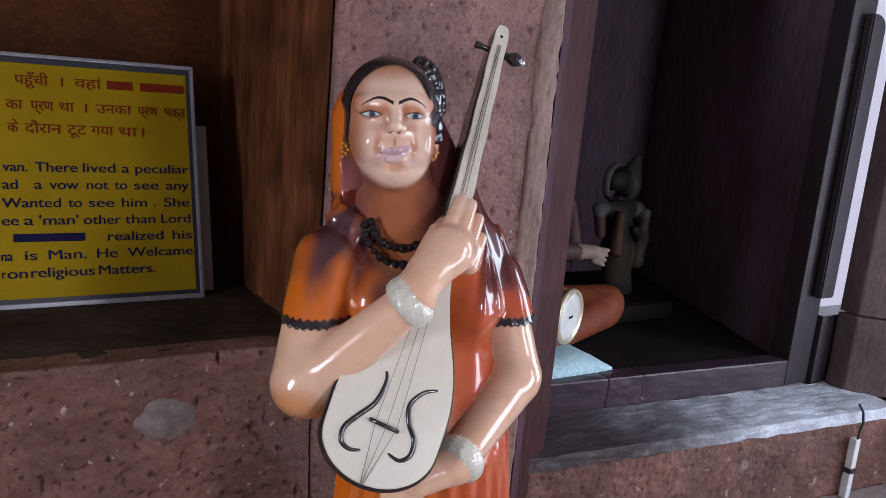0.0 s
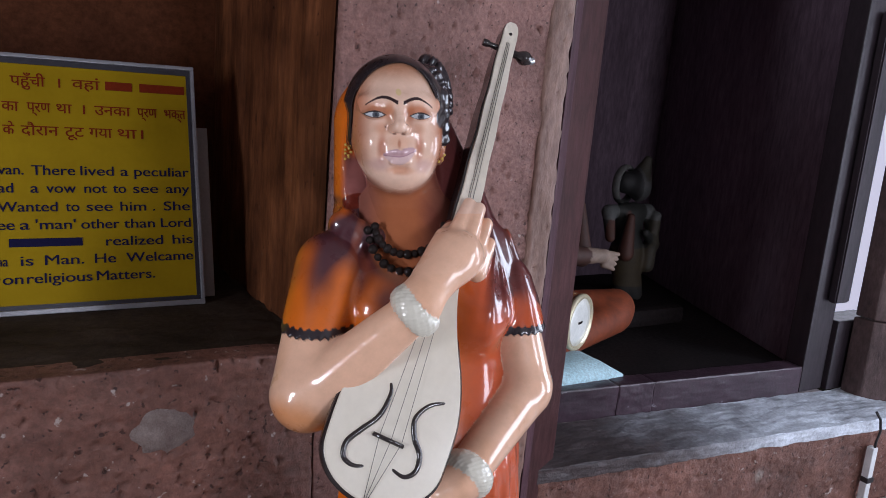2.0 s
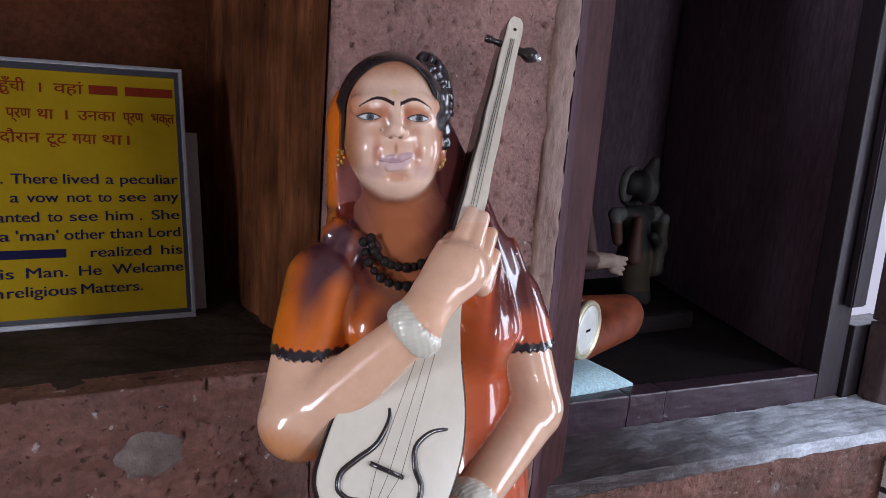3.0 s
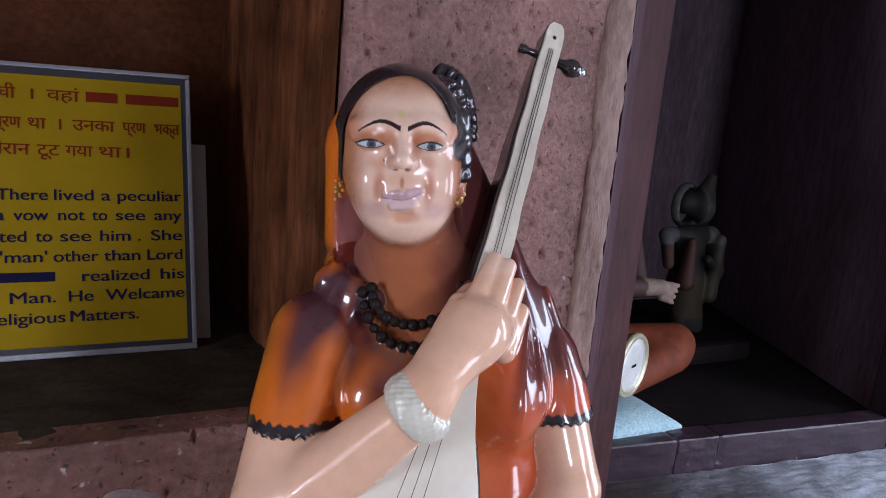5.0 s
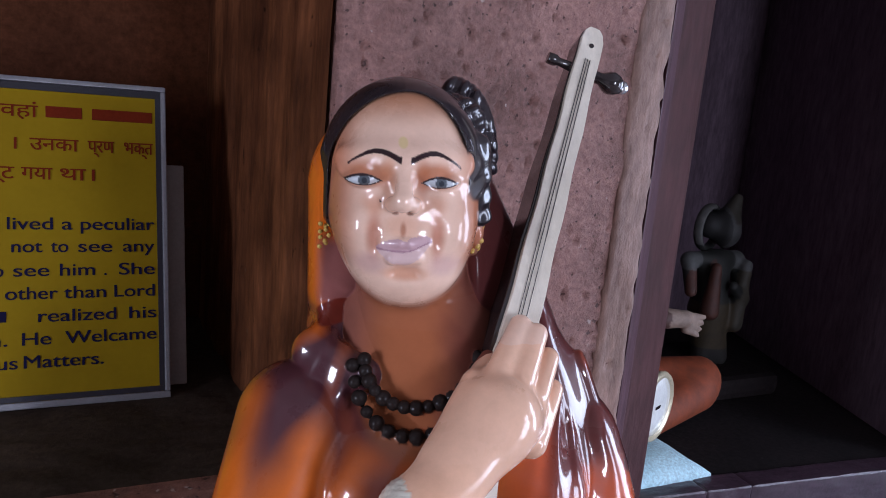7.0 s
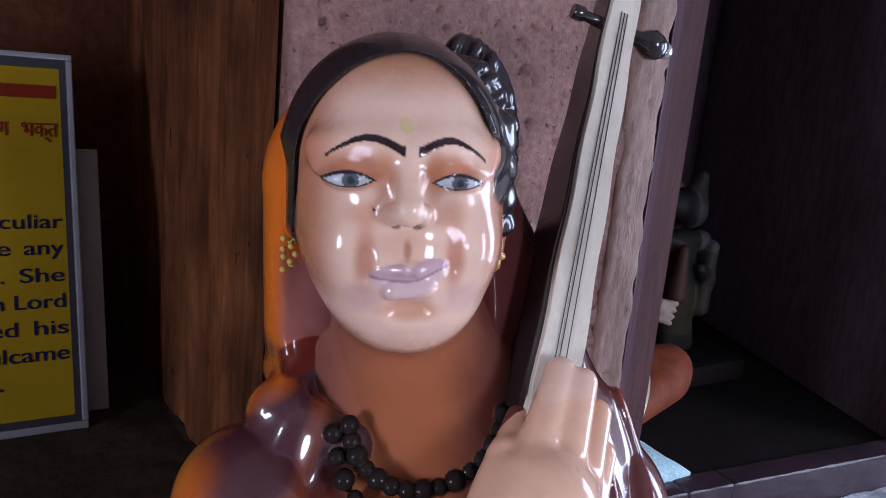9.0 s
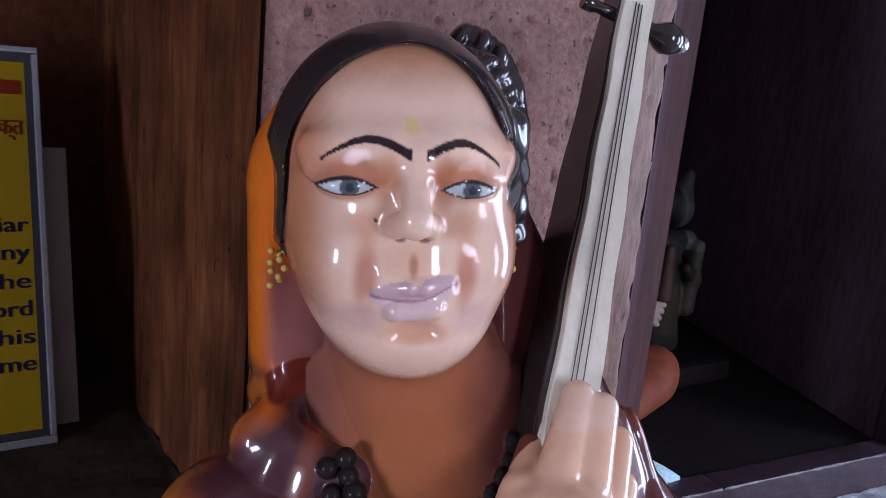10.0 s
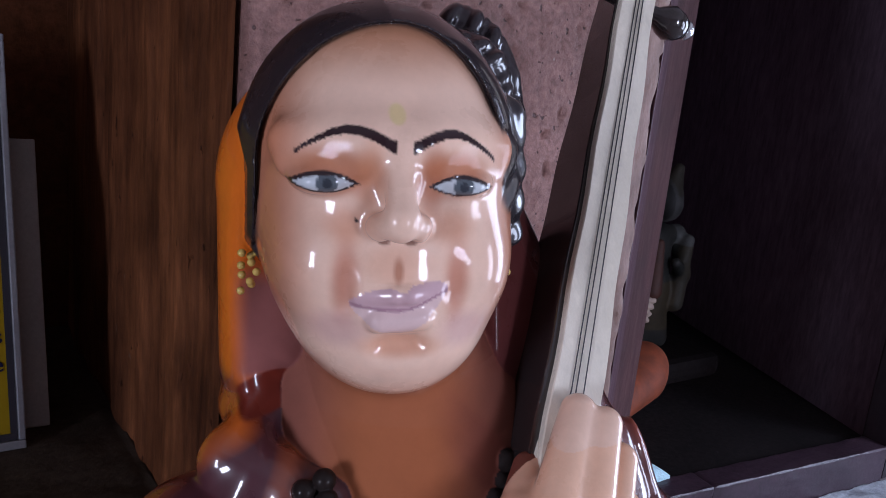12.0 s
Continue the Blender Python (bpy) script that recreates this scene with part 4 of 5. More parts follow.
    coat("studs", (0.62, 0.42, 0.10))
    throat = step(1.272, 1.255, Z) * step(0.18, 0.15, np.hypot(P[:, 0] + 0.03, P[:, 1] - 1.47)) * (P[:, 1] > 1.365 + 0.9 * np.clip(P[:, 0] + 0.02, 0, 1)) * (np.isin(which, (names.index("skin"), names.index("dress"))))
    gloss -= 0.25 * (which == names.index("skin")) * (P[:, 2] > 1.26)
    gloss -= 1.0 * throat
    elbow = np.minimum(np.linalg.norm(P - np.array((-0.215, 1.25, 0.93), np.float32), axis=1), np.linalg.norm(P - np.array((0.18, 1.46, 0.90), np.float32), axis=1))
    gloss -= 0.86 * (which == 0) * (P[:, 2] < 1.25) * step(0.05, 0.10, elbow) * (P[:, 0] < 0.10) * (1 - 0.8 * step(0.11, 0.07, np.linalg.norm(P - np.array((0.04, 1.35, 1.17), np.float32), axis=1)))
    gloss -= 0.8 * (which == names.index("beads"))
    # gloss is cut on the upper lids and beside the nose to keep highlights off
    gloss -= 0.55 * (which == names.index("skin")) * front * step(1.391, 1.396, Z) * step(1.418, 1.410, Z) * (np.abs(X) > 0.010)
    gloss -= 0.45 * (which == names.index("skin")) * front * step(1.3, 0.6, np.hypot((X - 0.036) / 0.016, (Z - 1.350) / 0.020))
    gloss -= 0.9 * (which == names.index("veil")) * (np.abs(P[:, 0] - 0.02) < 0.06) * (P[:, 2] > 1.15) * (P[:, 1] < 1.50)
    gloss -= 0.5 * (which == names.index("hair")) * (X < 0)
    gloss -= 0.6 * (which == names.index("veil")) * step(-0.186, -0.168, P[:, 0]) * step(1.235, 1.25, P[:, 2]) * (P[:, 0] < -0.08)
    gloss -= 0.5 * (which == names.index("veil")) * step(-0.12, -0.16, P[:, 0]) * step(1.22, 1.26, P[:, 2])
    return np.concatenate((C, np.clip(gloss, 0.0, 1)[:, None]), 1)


LEANING = Matrix.Translation((0, 0, 1.45)) @ pose(0, 0, 0, 0, -2, 0) @ Matrix.Translation((0, 0, -1.45))
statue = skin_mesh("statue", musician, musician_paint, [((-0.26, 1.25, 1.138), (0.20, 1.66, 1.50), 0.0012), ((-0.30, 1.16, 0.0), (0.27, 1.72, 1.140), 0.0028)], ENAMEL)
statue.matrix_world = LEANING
tagged(statue, "glossy painted standing musician statue in orange dress and veil", "statue")


# -- the small statues in the recess --
def drummer(P):
    legs = melt(limb(P, (1.05, 0.80, 0.56), (1.55, 0.72, 0.590), 0.105, 0.080), limb(P, (1.50, 0.68, 0.57), (1.12, 0.56, 0.52), 0.075, 0.055), 0.04)
    trunk = egg(P, (1.02, 0.85, 0.80), (0.16, 0.12, 0.28))
    head = egg(P, (1.02, 0.82, 1.19), (0.085, 0.10, 0.12))
    arm = melt(limb(P, (1.14, 0.82, 0.98), (1.20, 0.68, 0.84), 0.055, 0.045), limb(P, (1.20, 0.68, 0.84), (1.37, 0.645, 0.838), 0.042, 0.028), 0.02)
    for k in range(4):
        arm = melt(arm, limb(P, (1.38, 0.645, 0.85 - 0.016 * k), (1.44 - 0.006 * k, 0.63, 0.845 - 0.02 * k), 0.013, 0.008), 0.008)
    shawl = limb(P, (1.42, 0.86, 1.00), (1.40, 0.80, 0.80), 0.018, 0.045)
    return np.minimum(melt(np.minimum(legs, trunk), melt(head, arm, 0.02), 0.03), shawl)


def drummer_paint(P):
    C = np.zeros((len(P), 3), np.float32)
    C[:] = (0.22, 0.040, 0.009)
    # trunk and orange sleeve coloured dark, standing in for the recess's shade
    C[P[:, 2] > 0.72] = (0.055, 0.018, 0.011)
    skin = (P[:, 2] > 1.07) | ((P[:, 0] > 1.30) & (P[:, 2] > 0.75) & (P[:, 1] < 0.72))
    C[skin] = (0.24, 0.165, 0.125)
    C[P[:, 2] > 1.22] = (0.03, 0.02, 0.02)
    return C


def flautist(P):
    body = limb(P, (1.93, 1.02, 0.90), (1.97, 1.02, 0.74), 0.075, 0.06)
    body = melt(body, limb(P, (1.95, 1.02, 0.74), (2.01, 1.00, 0.56), 0.07, 0.045), 0.03)
    body = melt(body, limb(P, (1.95, 1.02, 0.74), (1.95, 1.01, 0.56), 0.06, 0.04), 0.03)
    body = melt(body, limb(P, (1.80, 1.00, 0.945), (2.03, 1.00, 0.945), 0.030, 0.034), 0.03)
    body = melt(body, limb(P, (2.04, 1.00, 0.94), (2.06, 0.96, 0.80), 0.030, 0.024), 0.015)
    body = melt(body, limb(P, (2.06, 0.96, 0.80), (1.96, 0.92, 0.86), 0.024, 0.018), 0.012)
    body = melt(body, limb(P, (1.80, 1.00, 0.94), (1.78, 0.95, 0.84), 0.028, 0.022), 0.015)
    head = melt(egg(P, (1.965, 1.00, 1.055), (0.050, 0.055, 0.064)), limb(P, (1.975, 1.01, 1.10), (2.005, 1.01, 1.175), 0.046, 0.020), 0.02)
    head = melt(head, ball(P, (1.915, 1.04, 1.070), 0.050), 0.025)
    sash = limb(P, (1.87, 0.93, 0.93), (1.855, 0.92, 0.77), 0.018, 0.036)
    head = melt(head, np.minimum(sash, limb(P, (2.045, 0.95, 0.93), (2.035, 0.96, 0.70), 0.022, 0.034)), 0.03)
    halo = ring(P, (1.91, 1.04, 1.06), (0.35, -1, 0), 0.080, 0.011)
    return np.minimum(melt(body, head, 0.02), halo)


def flautist_paint(P):
    C = np.zeros((len(P), 3), np.float32)
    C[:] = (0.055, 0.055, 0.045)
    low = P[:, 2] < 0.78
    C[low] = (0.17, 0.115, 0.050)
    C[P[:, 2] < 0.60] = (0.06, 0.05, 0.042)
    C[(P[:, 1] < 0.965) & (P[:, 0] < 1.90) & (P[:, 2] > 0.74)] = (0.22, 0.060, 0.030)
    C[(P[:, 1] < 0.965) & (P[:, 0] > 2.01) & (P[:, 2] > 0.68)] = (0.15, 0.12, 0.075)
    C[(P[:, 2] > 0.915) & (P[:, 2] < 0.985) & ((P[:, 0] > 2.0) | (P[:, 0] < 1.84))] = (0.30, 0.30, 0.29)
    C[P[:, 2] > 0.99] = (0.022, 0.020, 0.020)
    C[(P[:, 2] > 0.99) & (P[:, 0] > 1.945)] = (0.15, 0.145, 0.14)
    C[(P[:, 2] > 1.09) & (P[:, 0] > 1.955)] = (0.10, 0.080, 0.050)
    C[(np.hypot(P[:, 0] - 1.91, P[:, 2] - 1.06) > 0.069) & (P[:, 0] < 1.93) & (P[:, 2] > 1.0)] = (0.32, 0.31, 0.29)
    # the recess's shade is scaled into every colour
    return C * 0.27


def aged_paint():
    m, nt, p = nodes_of("aged_statue_paint")
    a = nt.nodes.new("ShaderNodeAttribute")
    a.attribute_name = "paint"
    nt.links.new(mix(nt, 1.0, a.outputs["Color"], ramp(nt, noise_of(nt, 22, 6, 0.7), [(0.3, (0.55,) * 3), (0.7, (1.15,) * 3)]), "MULTIPLY"), p.inputs["Base Color"])
    p.inputs["Roughness"].default_value = 0.7
    return m


AGED = aged_paint()
seated = skin_mesh("seated_statue", drummer, drummer_paint, [((0.80, 0.45, 0.455), (1.66, 1.05, 1.34), 0.008)], AGED)
seated.matrix_world = WALL @ pose(0.07, 0.04, -0.010)
tagged(seated, "small seated drummer statue in orange cloth", "statue")
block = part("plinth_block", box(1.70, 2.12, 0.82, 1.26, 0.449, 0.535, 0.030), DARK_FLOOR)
block.matrix_world = WALL
tagged(block, "low dark stone block on the recess floor", "block")
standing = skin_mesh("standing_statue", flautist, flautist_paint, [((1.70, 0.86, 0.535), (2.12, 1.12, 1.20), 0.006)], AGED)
standing.matrix_world = WALL @ pose(-0.06, 0, 0)
tagged(standing, "small standing statue with pale headdress, colours darkened for the recess's shade", "statue")


def lathe(profile, sides=32):
    """A turned form round z from (radius, height) pairs."""
    bm = bmesh.new()
    rings = [[bm.verts.new((r * math.cos(2 * math.pi * k / sides), r * math.sin(2 * math.pi * k / sides), h)) for k in range(sides)] for r, h in profile]
    for a, b in zip(rings, rings[1:]):
        for k in range(sides):
            bm.faces.new((a[k], a[(k + 1) % sides], b[(k + 1) % sides], b[k])).smooth = True
    bm.faces.new(rings[0][::-1]), bm.faces.new(rings[-1])
    return bm


drum = empty("drum", WALL @ pose(1.172, 0.475, 0.642, 90, 0, 24) @ Matrix.Scale(0.87, 4))
tagged(drum, "barrel drum with white skin and brass rim", "drum")
part("barrel", lathe([(0.100, -0.30), (0.125, -0.22), (0.135, -0.15), (0.125, -0.08), (0.112, -0.012)]), plain("drum_wood", (0.20, 0.06, 0.02), 0.4), drum)
part("rim", lathe([(0.100, -0.012), (0.119, -0.012), (0.122, 0.0), (0.117, 0.010), (0.104, 0.012), (0.101, 0.002)], 40), BRASS, drum, "brass rim")
part("drum_skin", lathe([(0.1005, -0.004), (0.1005, 0.004), (0.070, 0.006), (0.02, 0.0065)], 40), DRUM_SKIN, drum, "white drum skin")
part("drum_spot", box(-0.016, 0.020, -0.006, 0.004, 0.0067, 0.0085), BLACK_ENAMEL, drum, "dark mark")
rope = part("lacing", tube([(0.113 * math.cos(a), 0.113 * math.sin(a), -0.03 - 0.016 * (k % 2)) for k, a in enumerate(2 * math.pi * k / 24 for k in range(25))], 0.004, 6), plain("rope", (0.5, 0.42, 0.28), 0.8), drum, "zigzag rope lacing")

cushion = empty("cushion", WALL @ pose(1.14, 0.50, 0.449))


def pad(w, d, h):
    bm = box(-w / 2, w / 2, -d / 2, d / 2, 0, h)
    bmesh.ops.subdivide_edges(bm, edges=bm.edges[:], cuts=8, use_grid_fill=True)
    for v in bm.verts:
        f = (1 - min(1, abs(v.co.x) * 2 / w) ** 4) * (1 - min(1, abs(v.co.y) * 2 / d) ** 4)
        v.co.z = v.co.z * (0.35 + 0.65 * f) + 0.004 * noise.noise(v.co * 20) * (v.co.z > 0.001)
    for f in bm.faces:
        f.smooth = True
    return bm


part("pad", pad(0.36, 0.26, 0.055), CLOTH_BLUE, cushion)
tagged(cushion, "pale blue cloth cushion under the drum", "cushion")

# -- stringed instrument held by the statue --
FOOT, BEND, TIP = Vector((-0.095, 1.170, 0.795)), Vector((0.0455, 1.428, 1.245)), Vector((0.110, 1.614, 1.543))
AXIS = (BEND - FOOT).normalized()
ACROSS = Vector((math.cos(radians(18)), math.sin(radians(18)), 0))
ACROSS = (ACROSS - AXIS * ACROSS.dot(AXIS)).normalized()
OUT = ACROSS.cross(AXIS)
OUT = OUT if OUT.y < 0 else -OUT
lute = empty("stringed_instrument", LEANING)
tagged(lute, "cream long-necked stringed instrument with black sound holes", "musical instrument")


def on_plate(x, s, h=0.0):
    return FOOT + ACROSS * x + AXIS * s + OUT * h


SPREAD = [(0.012, 0.0), (0.018, 0.042), (0.030, 0.069), (0.056, 0.089), (0.09, 0.0985), (0.14, 0.1005), (0.18, 0.098), (0.235, 0.083), (0.295, 0.056), (0.36, 0.034), (0.43, 0.022), (0.50, 0.0175)]


def half_width(s):
    if s < 0.09:
        return 0.0985 * math.sqrt(max(0.0, 1 - ((0.09 - s) / 0.078) ** 2))
    spots = [s + d for d in (-0.02, -0.01, 0.0, 0.01, 0.02)]
    return float(np.mean(np.interp(spots, [p[0] for p in SPREAD[4:]], [p[1] for p in SPREAD[4:]])))


def body_outline(n=64):
    ss = [0.012 + 0.488 * (k / n) ** 1.8 for k in range(n + 1)]
    return [(half_width(s), s) for s in ss] + [(-half_width(s), s) for s in ss[:0:-1]]


def bowl():
    bm = bmesh.new()
    rings = []
    for depth, scale in ((0.0, 1.0), (-0.004, 1.045), (-0.030, 1.03), (-0.055, 0.84), (-0.075, 0.55), (-0.085, 0.2)):
        rings.append([bm.verts.new(on_plate(x * scale, 0.15 + (s - 0.15) * (scale if s < 0.30 else 1.0), depth * (1 if s < 0.3 else 1 - 0.5 * (s - 0.3) / 0.2))) for x, s in body_outline()])
    for a, b in zip(rings, rings[1:]):
        for k in range(len(a)):
            bm.faces.new((a[k], b[k], b[(k + 1) % len(a)], a[(k + 1) % len(a)])).smooth = True
    bm.faces.new(rings[-1][::-1])
    bmesh.ops.recalc_face_normals(bm, faces=bm.faces[:])
    return bm


def plate():
    bm = bmesh.new()
    outline = body_outline()
    rings = [[bm.verts.new(on_plate(x * k, 0.15 + (s - 0.15) * k, h)) for x, s in outline] for k, h in ((1.0, -0.002), (1.0, 0.002), (0.985, 0.0042))]
    for a, b in zip(rings, rings[1:]):
        for k in range(len(a)):
            bm.faces.new((a[k], b[k], b[(k + 1) % len(a)], a[(k + 1) % len(a)]))
    bm.faces.new(rings[-1])
    bmesh.ops.recalc_face_normals(bm, faces=bm.faces[:])
    return bm


part("sound_bowl", bowl(), BLACK_ENAMEL, lute, "glossy black bowl back")
front = part("soundboard", plate(), CREAM, lute, "cream enamelled soundboard")

UP = (TIP - BEND).normalized()
SIDE = (ACROSS - UP * ACROSS.dot(UP)).normalized()
FRONT = SIDE.cross(UP)
FRONT = FRONT if FRONT.y < 0 else -FRONT


def neck_strip(w0, w1, top, d0, d1, shift=0.0, extra=0.0, start=-0.075):
    """A tapering bar along the neck with a rounded head."""
    bm = bmesh.new()
    length = (TIP - BEND).length + extra
    rings = []
    rows = [start + (length - start) * k / 24 for k in range(25)] + [length + 0.010, length + 0.016]
    for i, s in enumerate(rows):
        t = s / length
        w = (w0 + (w1 - w0) * t) * (1 if i < 25 else (0.82, 0.45)[i - 25])
        wob = 0.0008 * math.sin(s * 60)
        d = d0 + (d1 - d0) * t
        c = BEND + UP * s + SIDE * shift * (1 - 0.6 * t)
        rings.append([bm.verts.new(c + SIDE * (x + wob) + FRONT * h) for x, h in ((-w, top), (-w * 0.96, top + 0.0012), (w * 0.96, top + 0.0012), (w, top), (w, top - d), (-w, top - d))])
    for a, b in zip(rings, rings[1:]):
        for k in range(6):
            bm.faces.new((a[k], a[(k + 1) % 6], b[(k + 1) % 6], b[k]))
    bm.faces.new(rings[0][::-1]), bm.faces.new(rings[-1])
    bmesh.ops.recalc_face_normals(bm, faces=bm.faces[:])
    return bm


neck = part("neck", neck_strip(0.0188, 0.0140, 0.004, 0.006, 0.006), NECK_WOOD, lute, "cream painted fingerboard with grain lines")
part("neck_back", neck_strip(0.0176, 0.0128, -0.0022, 0.060, 0.030, -0.006), BLACK_ENAMEL, lute, "dark brown back of the neck")
LONG = (TIP - BEND).length
part("peg_hole", tube([BEND + UP * (LONG - 0.010) + FRONT * 0.0045, BEND + UP * (LONG - 0.010) + FRONT * 0.0062], 0.0030, 12), BLACK_ENAMEL, neck, "dark peg hole")
knob_at = BEND + UP * (LONG - 0.036) - FRONT * 0.012
part("tuning_peg", tube([knob_at + SIDE * x for x in (-0.044, -0.040, -0.034, -0.030, -0.014, 0.014, 0.026, 0.034, 0.040, 0.048, 0.054, 0.057)], [0.0065, 0.0072, 0.0072, 0.0050, 0.0058, 0.0070, 0.0075, 0.0125, 0.0145, 0.0125, 0.0085, 0.003], 14), BLACK_ENAMEL, lute, "dark turned tuning peg")
part("peg_tip", tube([knob_at + SIDE * x for x in (0.0545, 0.058, 0.062, 0.064)], [0.0085, 0.0080, 0.005, 0.001], 12), plain("silver_tip", (0.7, 0.72, 0.75), 0.12, 0.8), lute, "silvery peg tip")
for k, (foot, mid, low, high) in enumerate(((-0.002, -0.020, -0.0062, -0.0035), (0.0, 0.0, -0.0028, -0.0005), (0.002, 0.018, 0.0030, 0.0025))):
    pts = [on_plate(foot - 0.008, 0.012, 0.0052), on_plate(mid, 0.112, 0.0105), on_plate((mid + low) * 0.45, 0.34, 0.0085), BEND + SIDE * low + FRONT * 0.0068, BEND + UP * (LONG - 0.03) + SIDE * high + FRONT * 0.0062]
    part("string", tube(pts, 0.00048, 6), STRING, lute)
part("bridge", tube([on_plate(-0.030, 0.1130, 0.0068), on_plate(0.023, 0.1085, 0.0068)], 0.0038, 8), BLACK_ENAMEL, lute, "black bridge bar")
for name, path in (("sound_hole", [(-0.028, 0.196), (-0.023, 0.178), (-0.029, 0.142), (-0.050, 0.112), (-0.065, 0.088), (-0.062, 0.066), (-0.045, 0.058), (-0.027, 0.062)]), ("sound_hole", [(0.067, 0.195), (0.043, 0.182), (0.028, 0.156), (0.036, 0.128), (0.053, 0.105), (0.055, 0.080), (0.040, 0.066), (0.018, 0.071)])):
    ends, smooth = [Vector((*p, 0)) for p in path], []
    for i in range(len(ends) - 1):
        p0, p1, p2, p3 = ends[max(i - 1, 0)], ends[i], ends[i + 1], ends[min(i + 2, len(ends) - 1)]
        for k in range(6):
            t = k / 6
            smooth.append(0.5 * (2 * p1 + (p2 - p0) * t + (2 * p0 - 5 * p1 + 4 * p2 - p3) * t * t + (3 * p1 - p0 - 3 * p2 + p3) * t ** 3))
    smooth.append(ends[-1])
    n = len(smooth)
    part(name, tube([on_plate(q.x, q.y, 0.0030) for q in smooth], [0.0020 + 0.0030 * math.sin(math.pi * i / (n - 1)) ** 0.6 for i in range(n)], 8), BLACK_ENAMEL, front, "black S-shaped sound hole")

# -- information board on the niche ledge --
BOARD = WALL @ pose(-0.180, 0.430, 0.820) @ pose(0, 0, 0, -17, 0, 0)
board = empty("information_board", BOARD)
tagged(board, "yellow information board in grey frame leaning on the ledge", "sign")
BW, BH = 0.98, 0.630
part("panel", box(-BW + 0.012, -0.003, 0.002, 0.010, 0.012, BH - 0.012), YELLOW, board, "yellow painted panel")
for name, (x0, x1, z0, z1) in (("frame_rail", (-BW, 0.010, 0.0, 0.013)), ("frame_rail", (-BW, 0.010, BH - 0.010, BH)), ("frame_stile", (0.0, 0.010, 0.0132, BH - 0.0102)), ("frame_stile", (-BW, -BW + 0.012, 0.0132, BH - 0.0102))):
    part(name, box(x0, x1, -0.006, 0.016, z0, z1, 0.002), ALUMINIUM, board, "grey aluminium edge")
for x0, x1, z0, z1 in ((-BW + 0.012, -0.0005, 0.0135, 0.024), (-BW + 0.012, -0.0005, BH - 0.024, BH - 0.0105), (-0.010, -0.0005, 0.0242, BH - 0.0242)):
    part("border", box(x0, x1, -0.0005, 0.0035, z0, z1), BOARD_BLACK, board, "black painted border")


def along(px, y):
    """Places along the board, in the lettering's own spacing."""
    return -0.46 + 0.00114 * px + 5.2e-7 * px * px + 0.02 * max(0.0, y - 0.11) / 0.44


def lettered(text, x0, x1, y, size, material, thick=0.0, heavy=(0.0009,)):
    curve = bpy.data.curves.new("lettering", "FONT")
    curve.body, curve.size, curve.extrude, curve.offset = text, size, 0.0006, thick
    probe = new("lettering", curve)
    bpy.context.view_layer.update()
    me = bpy.data.meshes.new_from_object(probe.evaluated_get(bpy.context.evaluated_depsgraph_get()))
    bpy.data.objects.remove(probe)
    co = np.empty(len(me.vertices) * 3, np.float32)
    me.vertices.foreach_get("co", co)
    co = co.reshape(-1, 3)
    if len(co):
        co[:, 0] = x0 + (co[:, 0] - co[:, 0].min()) * (x1 - x0) / max(1e-6, float(np.ptp(co[:, 0])))
        co = np.stack((co[:, 0] - 0.006, 0.0008 - co[:, 2], y + 0.005 + co[:, 1]), 1)
        me.vertices.foreach_set("co", co.ravel())
        bm = bmesh.new()
        bm.from_mesh(me)
        for shift in heavy:
            extra = bmesh.ops.duplicate(bm, geom=bm.verts[:len(co)] + bm.edges[:] + bm.faces[:])["geom"] if shift == heavy[0] else []
            for v in extra:
                if isinstance(v, bmesh.types.BMVert):
                    v.co += Vector((shift, 0.0002, 0.0))
        bm.to_mesh(me)
        bm.free()
    me.materials.clear()
    me.materials.append(material)
    ob = new("lettering", me)
    ob.parent = board
    return ob


def bar(x0, x1, y, h, material):
    part("lettering_bar", box(x0 - 0.006, x1 - 0.006, -0.0002, 0.003, y + 0.005, y + 0.005 + h, 0.0008), material, board, "unreadable word bar")


for y, words in (
    (0.3315, (("van.", 0, 46), ("There", 60, 137), ("lived", 147, 205), ("a", 217, 230), ("peculiar", 241, 335))),
    (0.2880, (("ad", 0, 28), ("a", 59, 73), ("vow", 87, 139), ("not", 154, 193), ("to", 204, 226), ("see", 239, 282), ("any", 296, 336))),
    (0.2425, (("Wanted", 0, 107), ("to", 121, 145), ("see", 158, 203), ("him", 217, 261), (".", 273, 276), ("She", 292, 337))),
    (0.1990, (("ee", 0, 31), ("a", 41, 58), ("'man'", 69, 139), ("other", 149, 215), ("than", 223, 276), ("Lord", 287, 338))),
    (0.1555, (("realized", 192, 290), ("his", 307, 341))),
    (0.1130, (("na", 0, 20), ("is", 43, 65), ("Man.", 86, 154), ("He", 173, 209), ("Welcame", 227, 342))),
    (0.0700, (("r", 0, 5), ("on", 10, 46), ("religious", 53, 167), ("Matters.", 175, 275))),
):
    for word, a, b in words:
        lettered(word, along(a, y), along(b, y), y, 0.034, INK_BLUE)
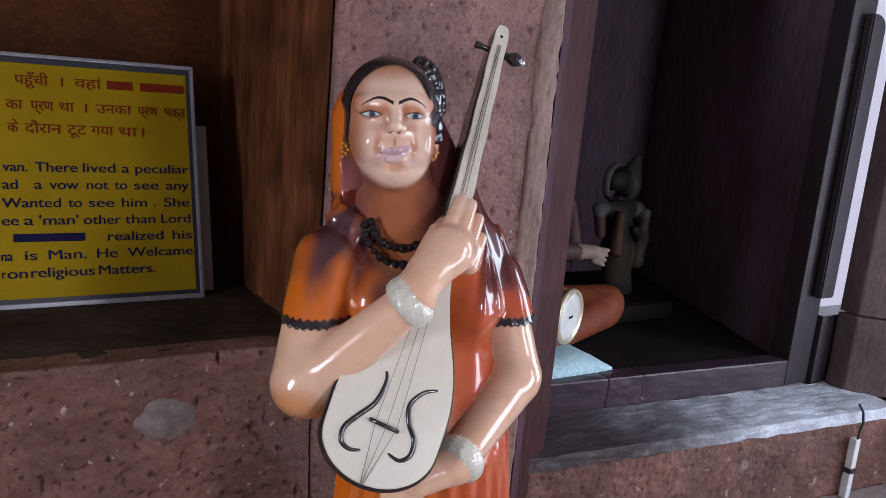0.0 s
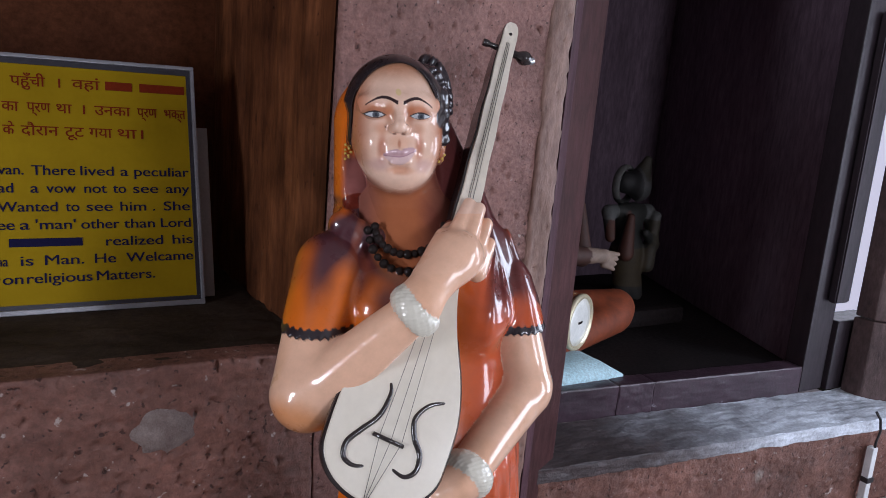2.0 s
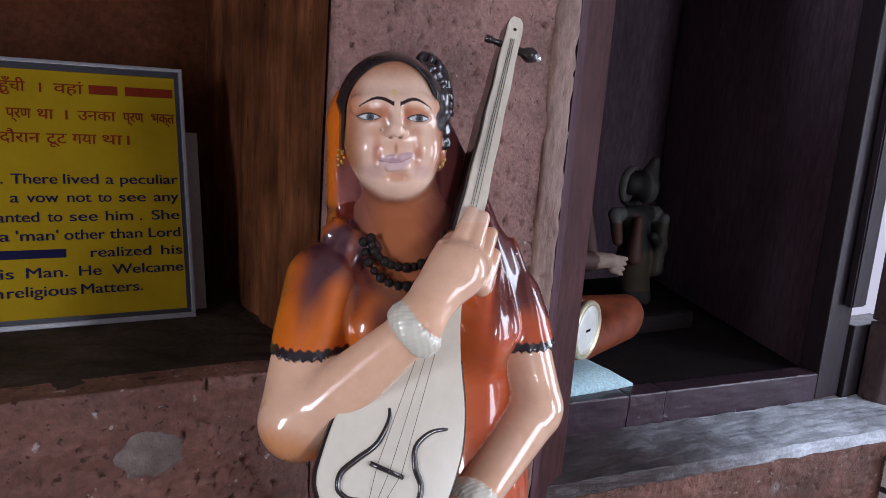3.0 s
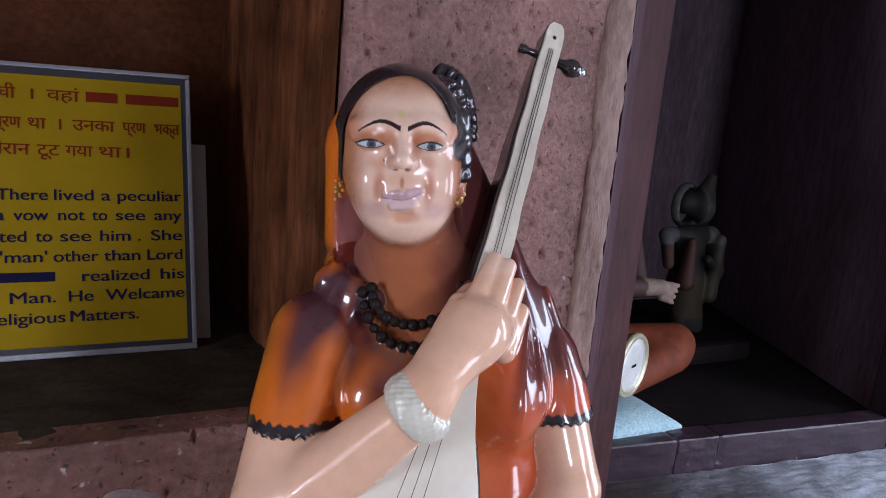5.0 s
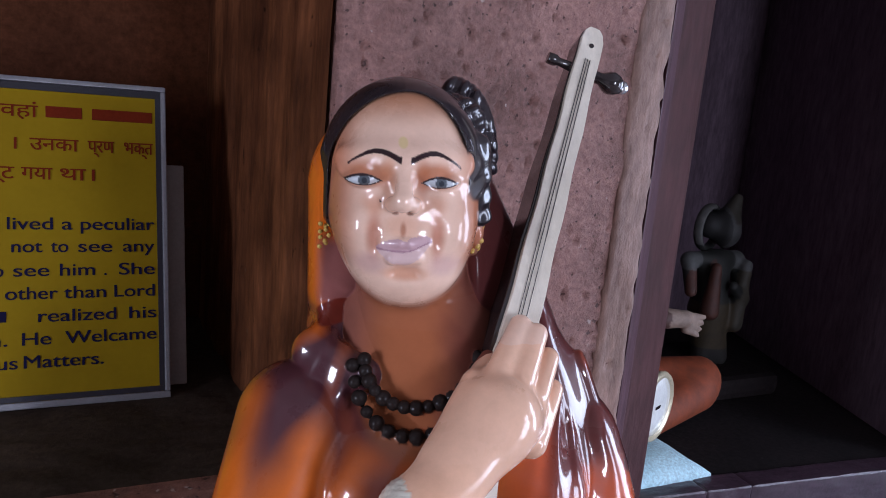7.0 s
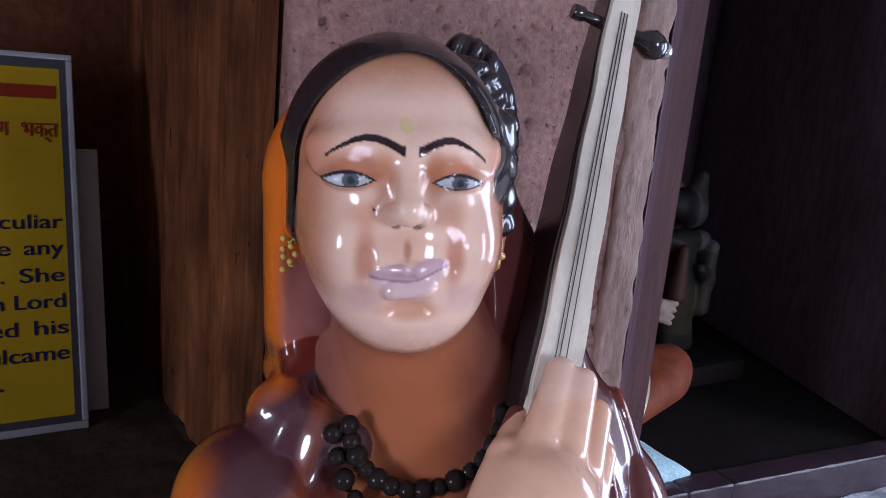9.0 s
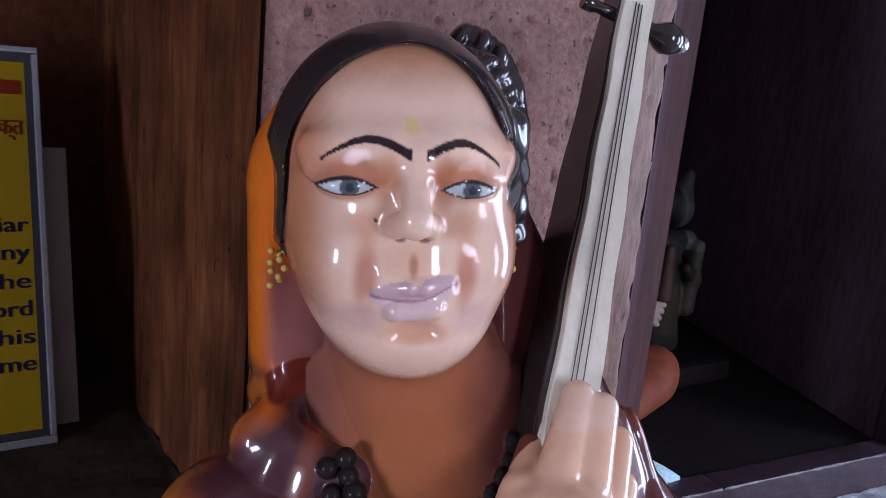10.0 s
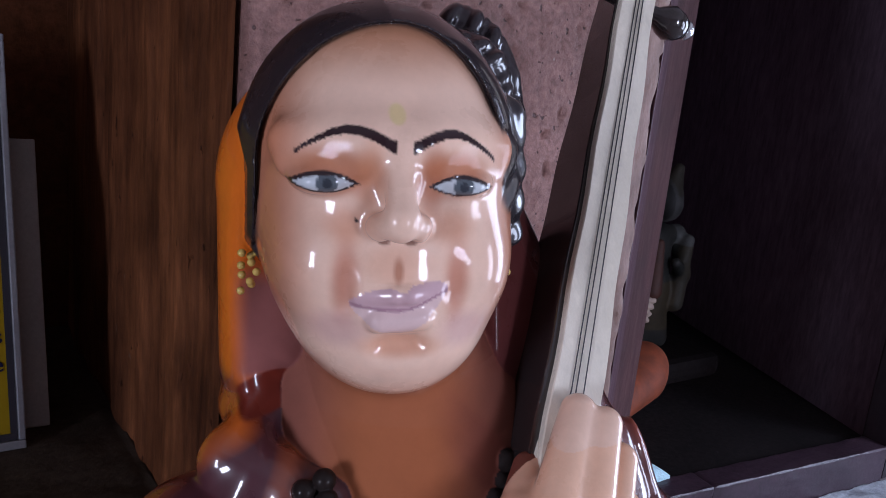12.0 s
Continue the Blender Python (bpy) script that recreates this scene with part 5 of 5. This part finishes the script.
bar(along(22, 0.155), along(152, 0.155), 0.1575, 0.020, INK_BLUE)
for y, words in (
    (0.548, (("\u092a\u0939\u0941\u0901\u091a\u0940", 20, 83), ("\u0964", 107, 110), ("\u0935\u0939\u093e\u0902", 131, 180))),
    (0.485, (("\u0915\u093e", 5, 36), ("\u092a\u094d\u0930\u0923", 51, 93), ("\u0925\u093e", 104, 131), ("\u0964", 151, 154), ("\u0909\u0928\u0915\u093e", 171, 234), ("\u092a\u094d\u0930\u0923", 246, 280), ("\u092d\u0915\u094d\u0924", 293, 330))),
    (0.428, (("\u0915\u0947", 8, 29), ("\u0926\u094c\u0930\u093e\u0928", 41, 108), ("\u091f\u0942\u091f", 119, 153), ("\u0917\u092f\u093e", 162, 202), ("\u0925\u093e", 212, 245), ("\u0964", 253, 256))),
):
    for word, a, b in words:
        lettered(word, along(a, y), along(b, y), y, 0.036, INK_RED)
bar(along(190, 0.548), along(237, 0.548), 0.5495, 0.022, INK_RED)
bar(along(250, 0.548), along(328, 0.548), 0.5495, 0.022, INK_RED)

back_board = empty("spare_board", WALL @ pose(-0.176, 0.488, 0.822) @ pose(0, 0, 0, -16, 0, 0))
tagged(back_board, "plain grey board leaning behind the yellow board", "board")
part("panel", box(-0.60, 0.048, 0.0, 0.022, 0.0, 0.46, 0.003), BOARD_GREY, back_board)

# -- cable and conduit beside the recess --
cable = empty("cable", WALL @ pose(-0.275, -0.078, 0.03))
tagged(cable, "thin black cable running down to the conduit", "cable")
part("cord", tube([(2.43, -0.02, 0.36), (2.455, -0.026, 0.33), (2.475, -0.024, 0.28), (2.465, -0.022, 0.235), (2.46, -0.024, 0.20)], 0.005, 8), PIPE, cable)
duct = empty("cable_conduit", WALL @ pose(-0.275, -0.078, 0.03))
tagged(duct, "white plastic cable conduit on the stone wall", "conduit")
part("channel", box(2.445, 2.475, -0.030, -0.002, -0.03, 0.215, 0.003), CONDUIT, duct)
part("clip", box(2.44, 2.48, -0.034, -0.004, 0.075, 0.095, 0.002), PIPE, duct, "dark clip")
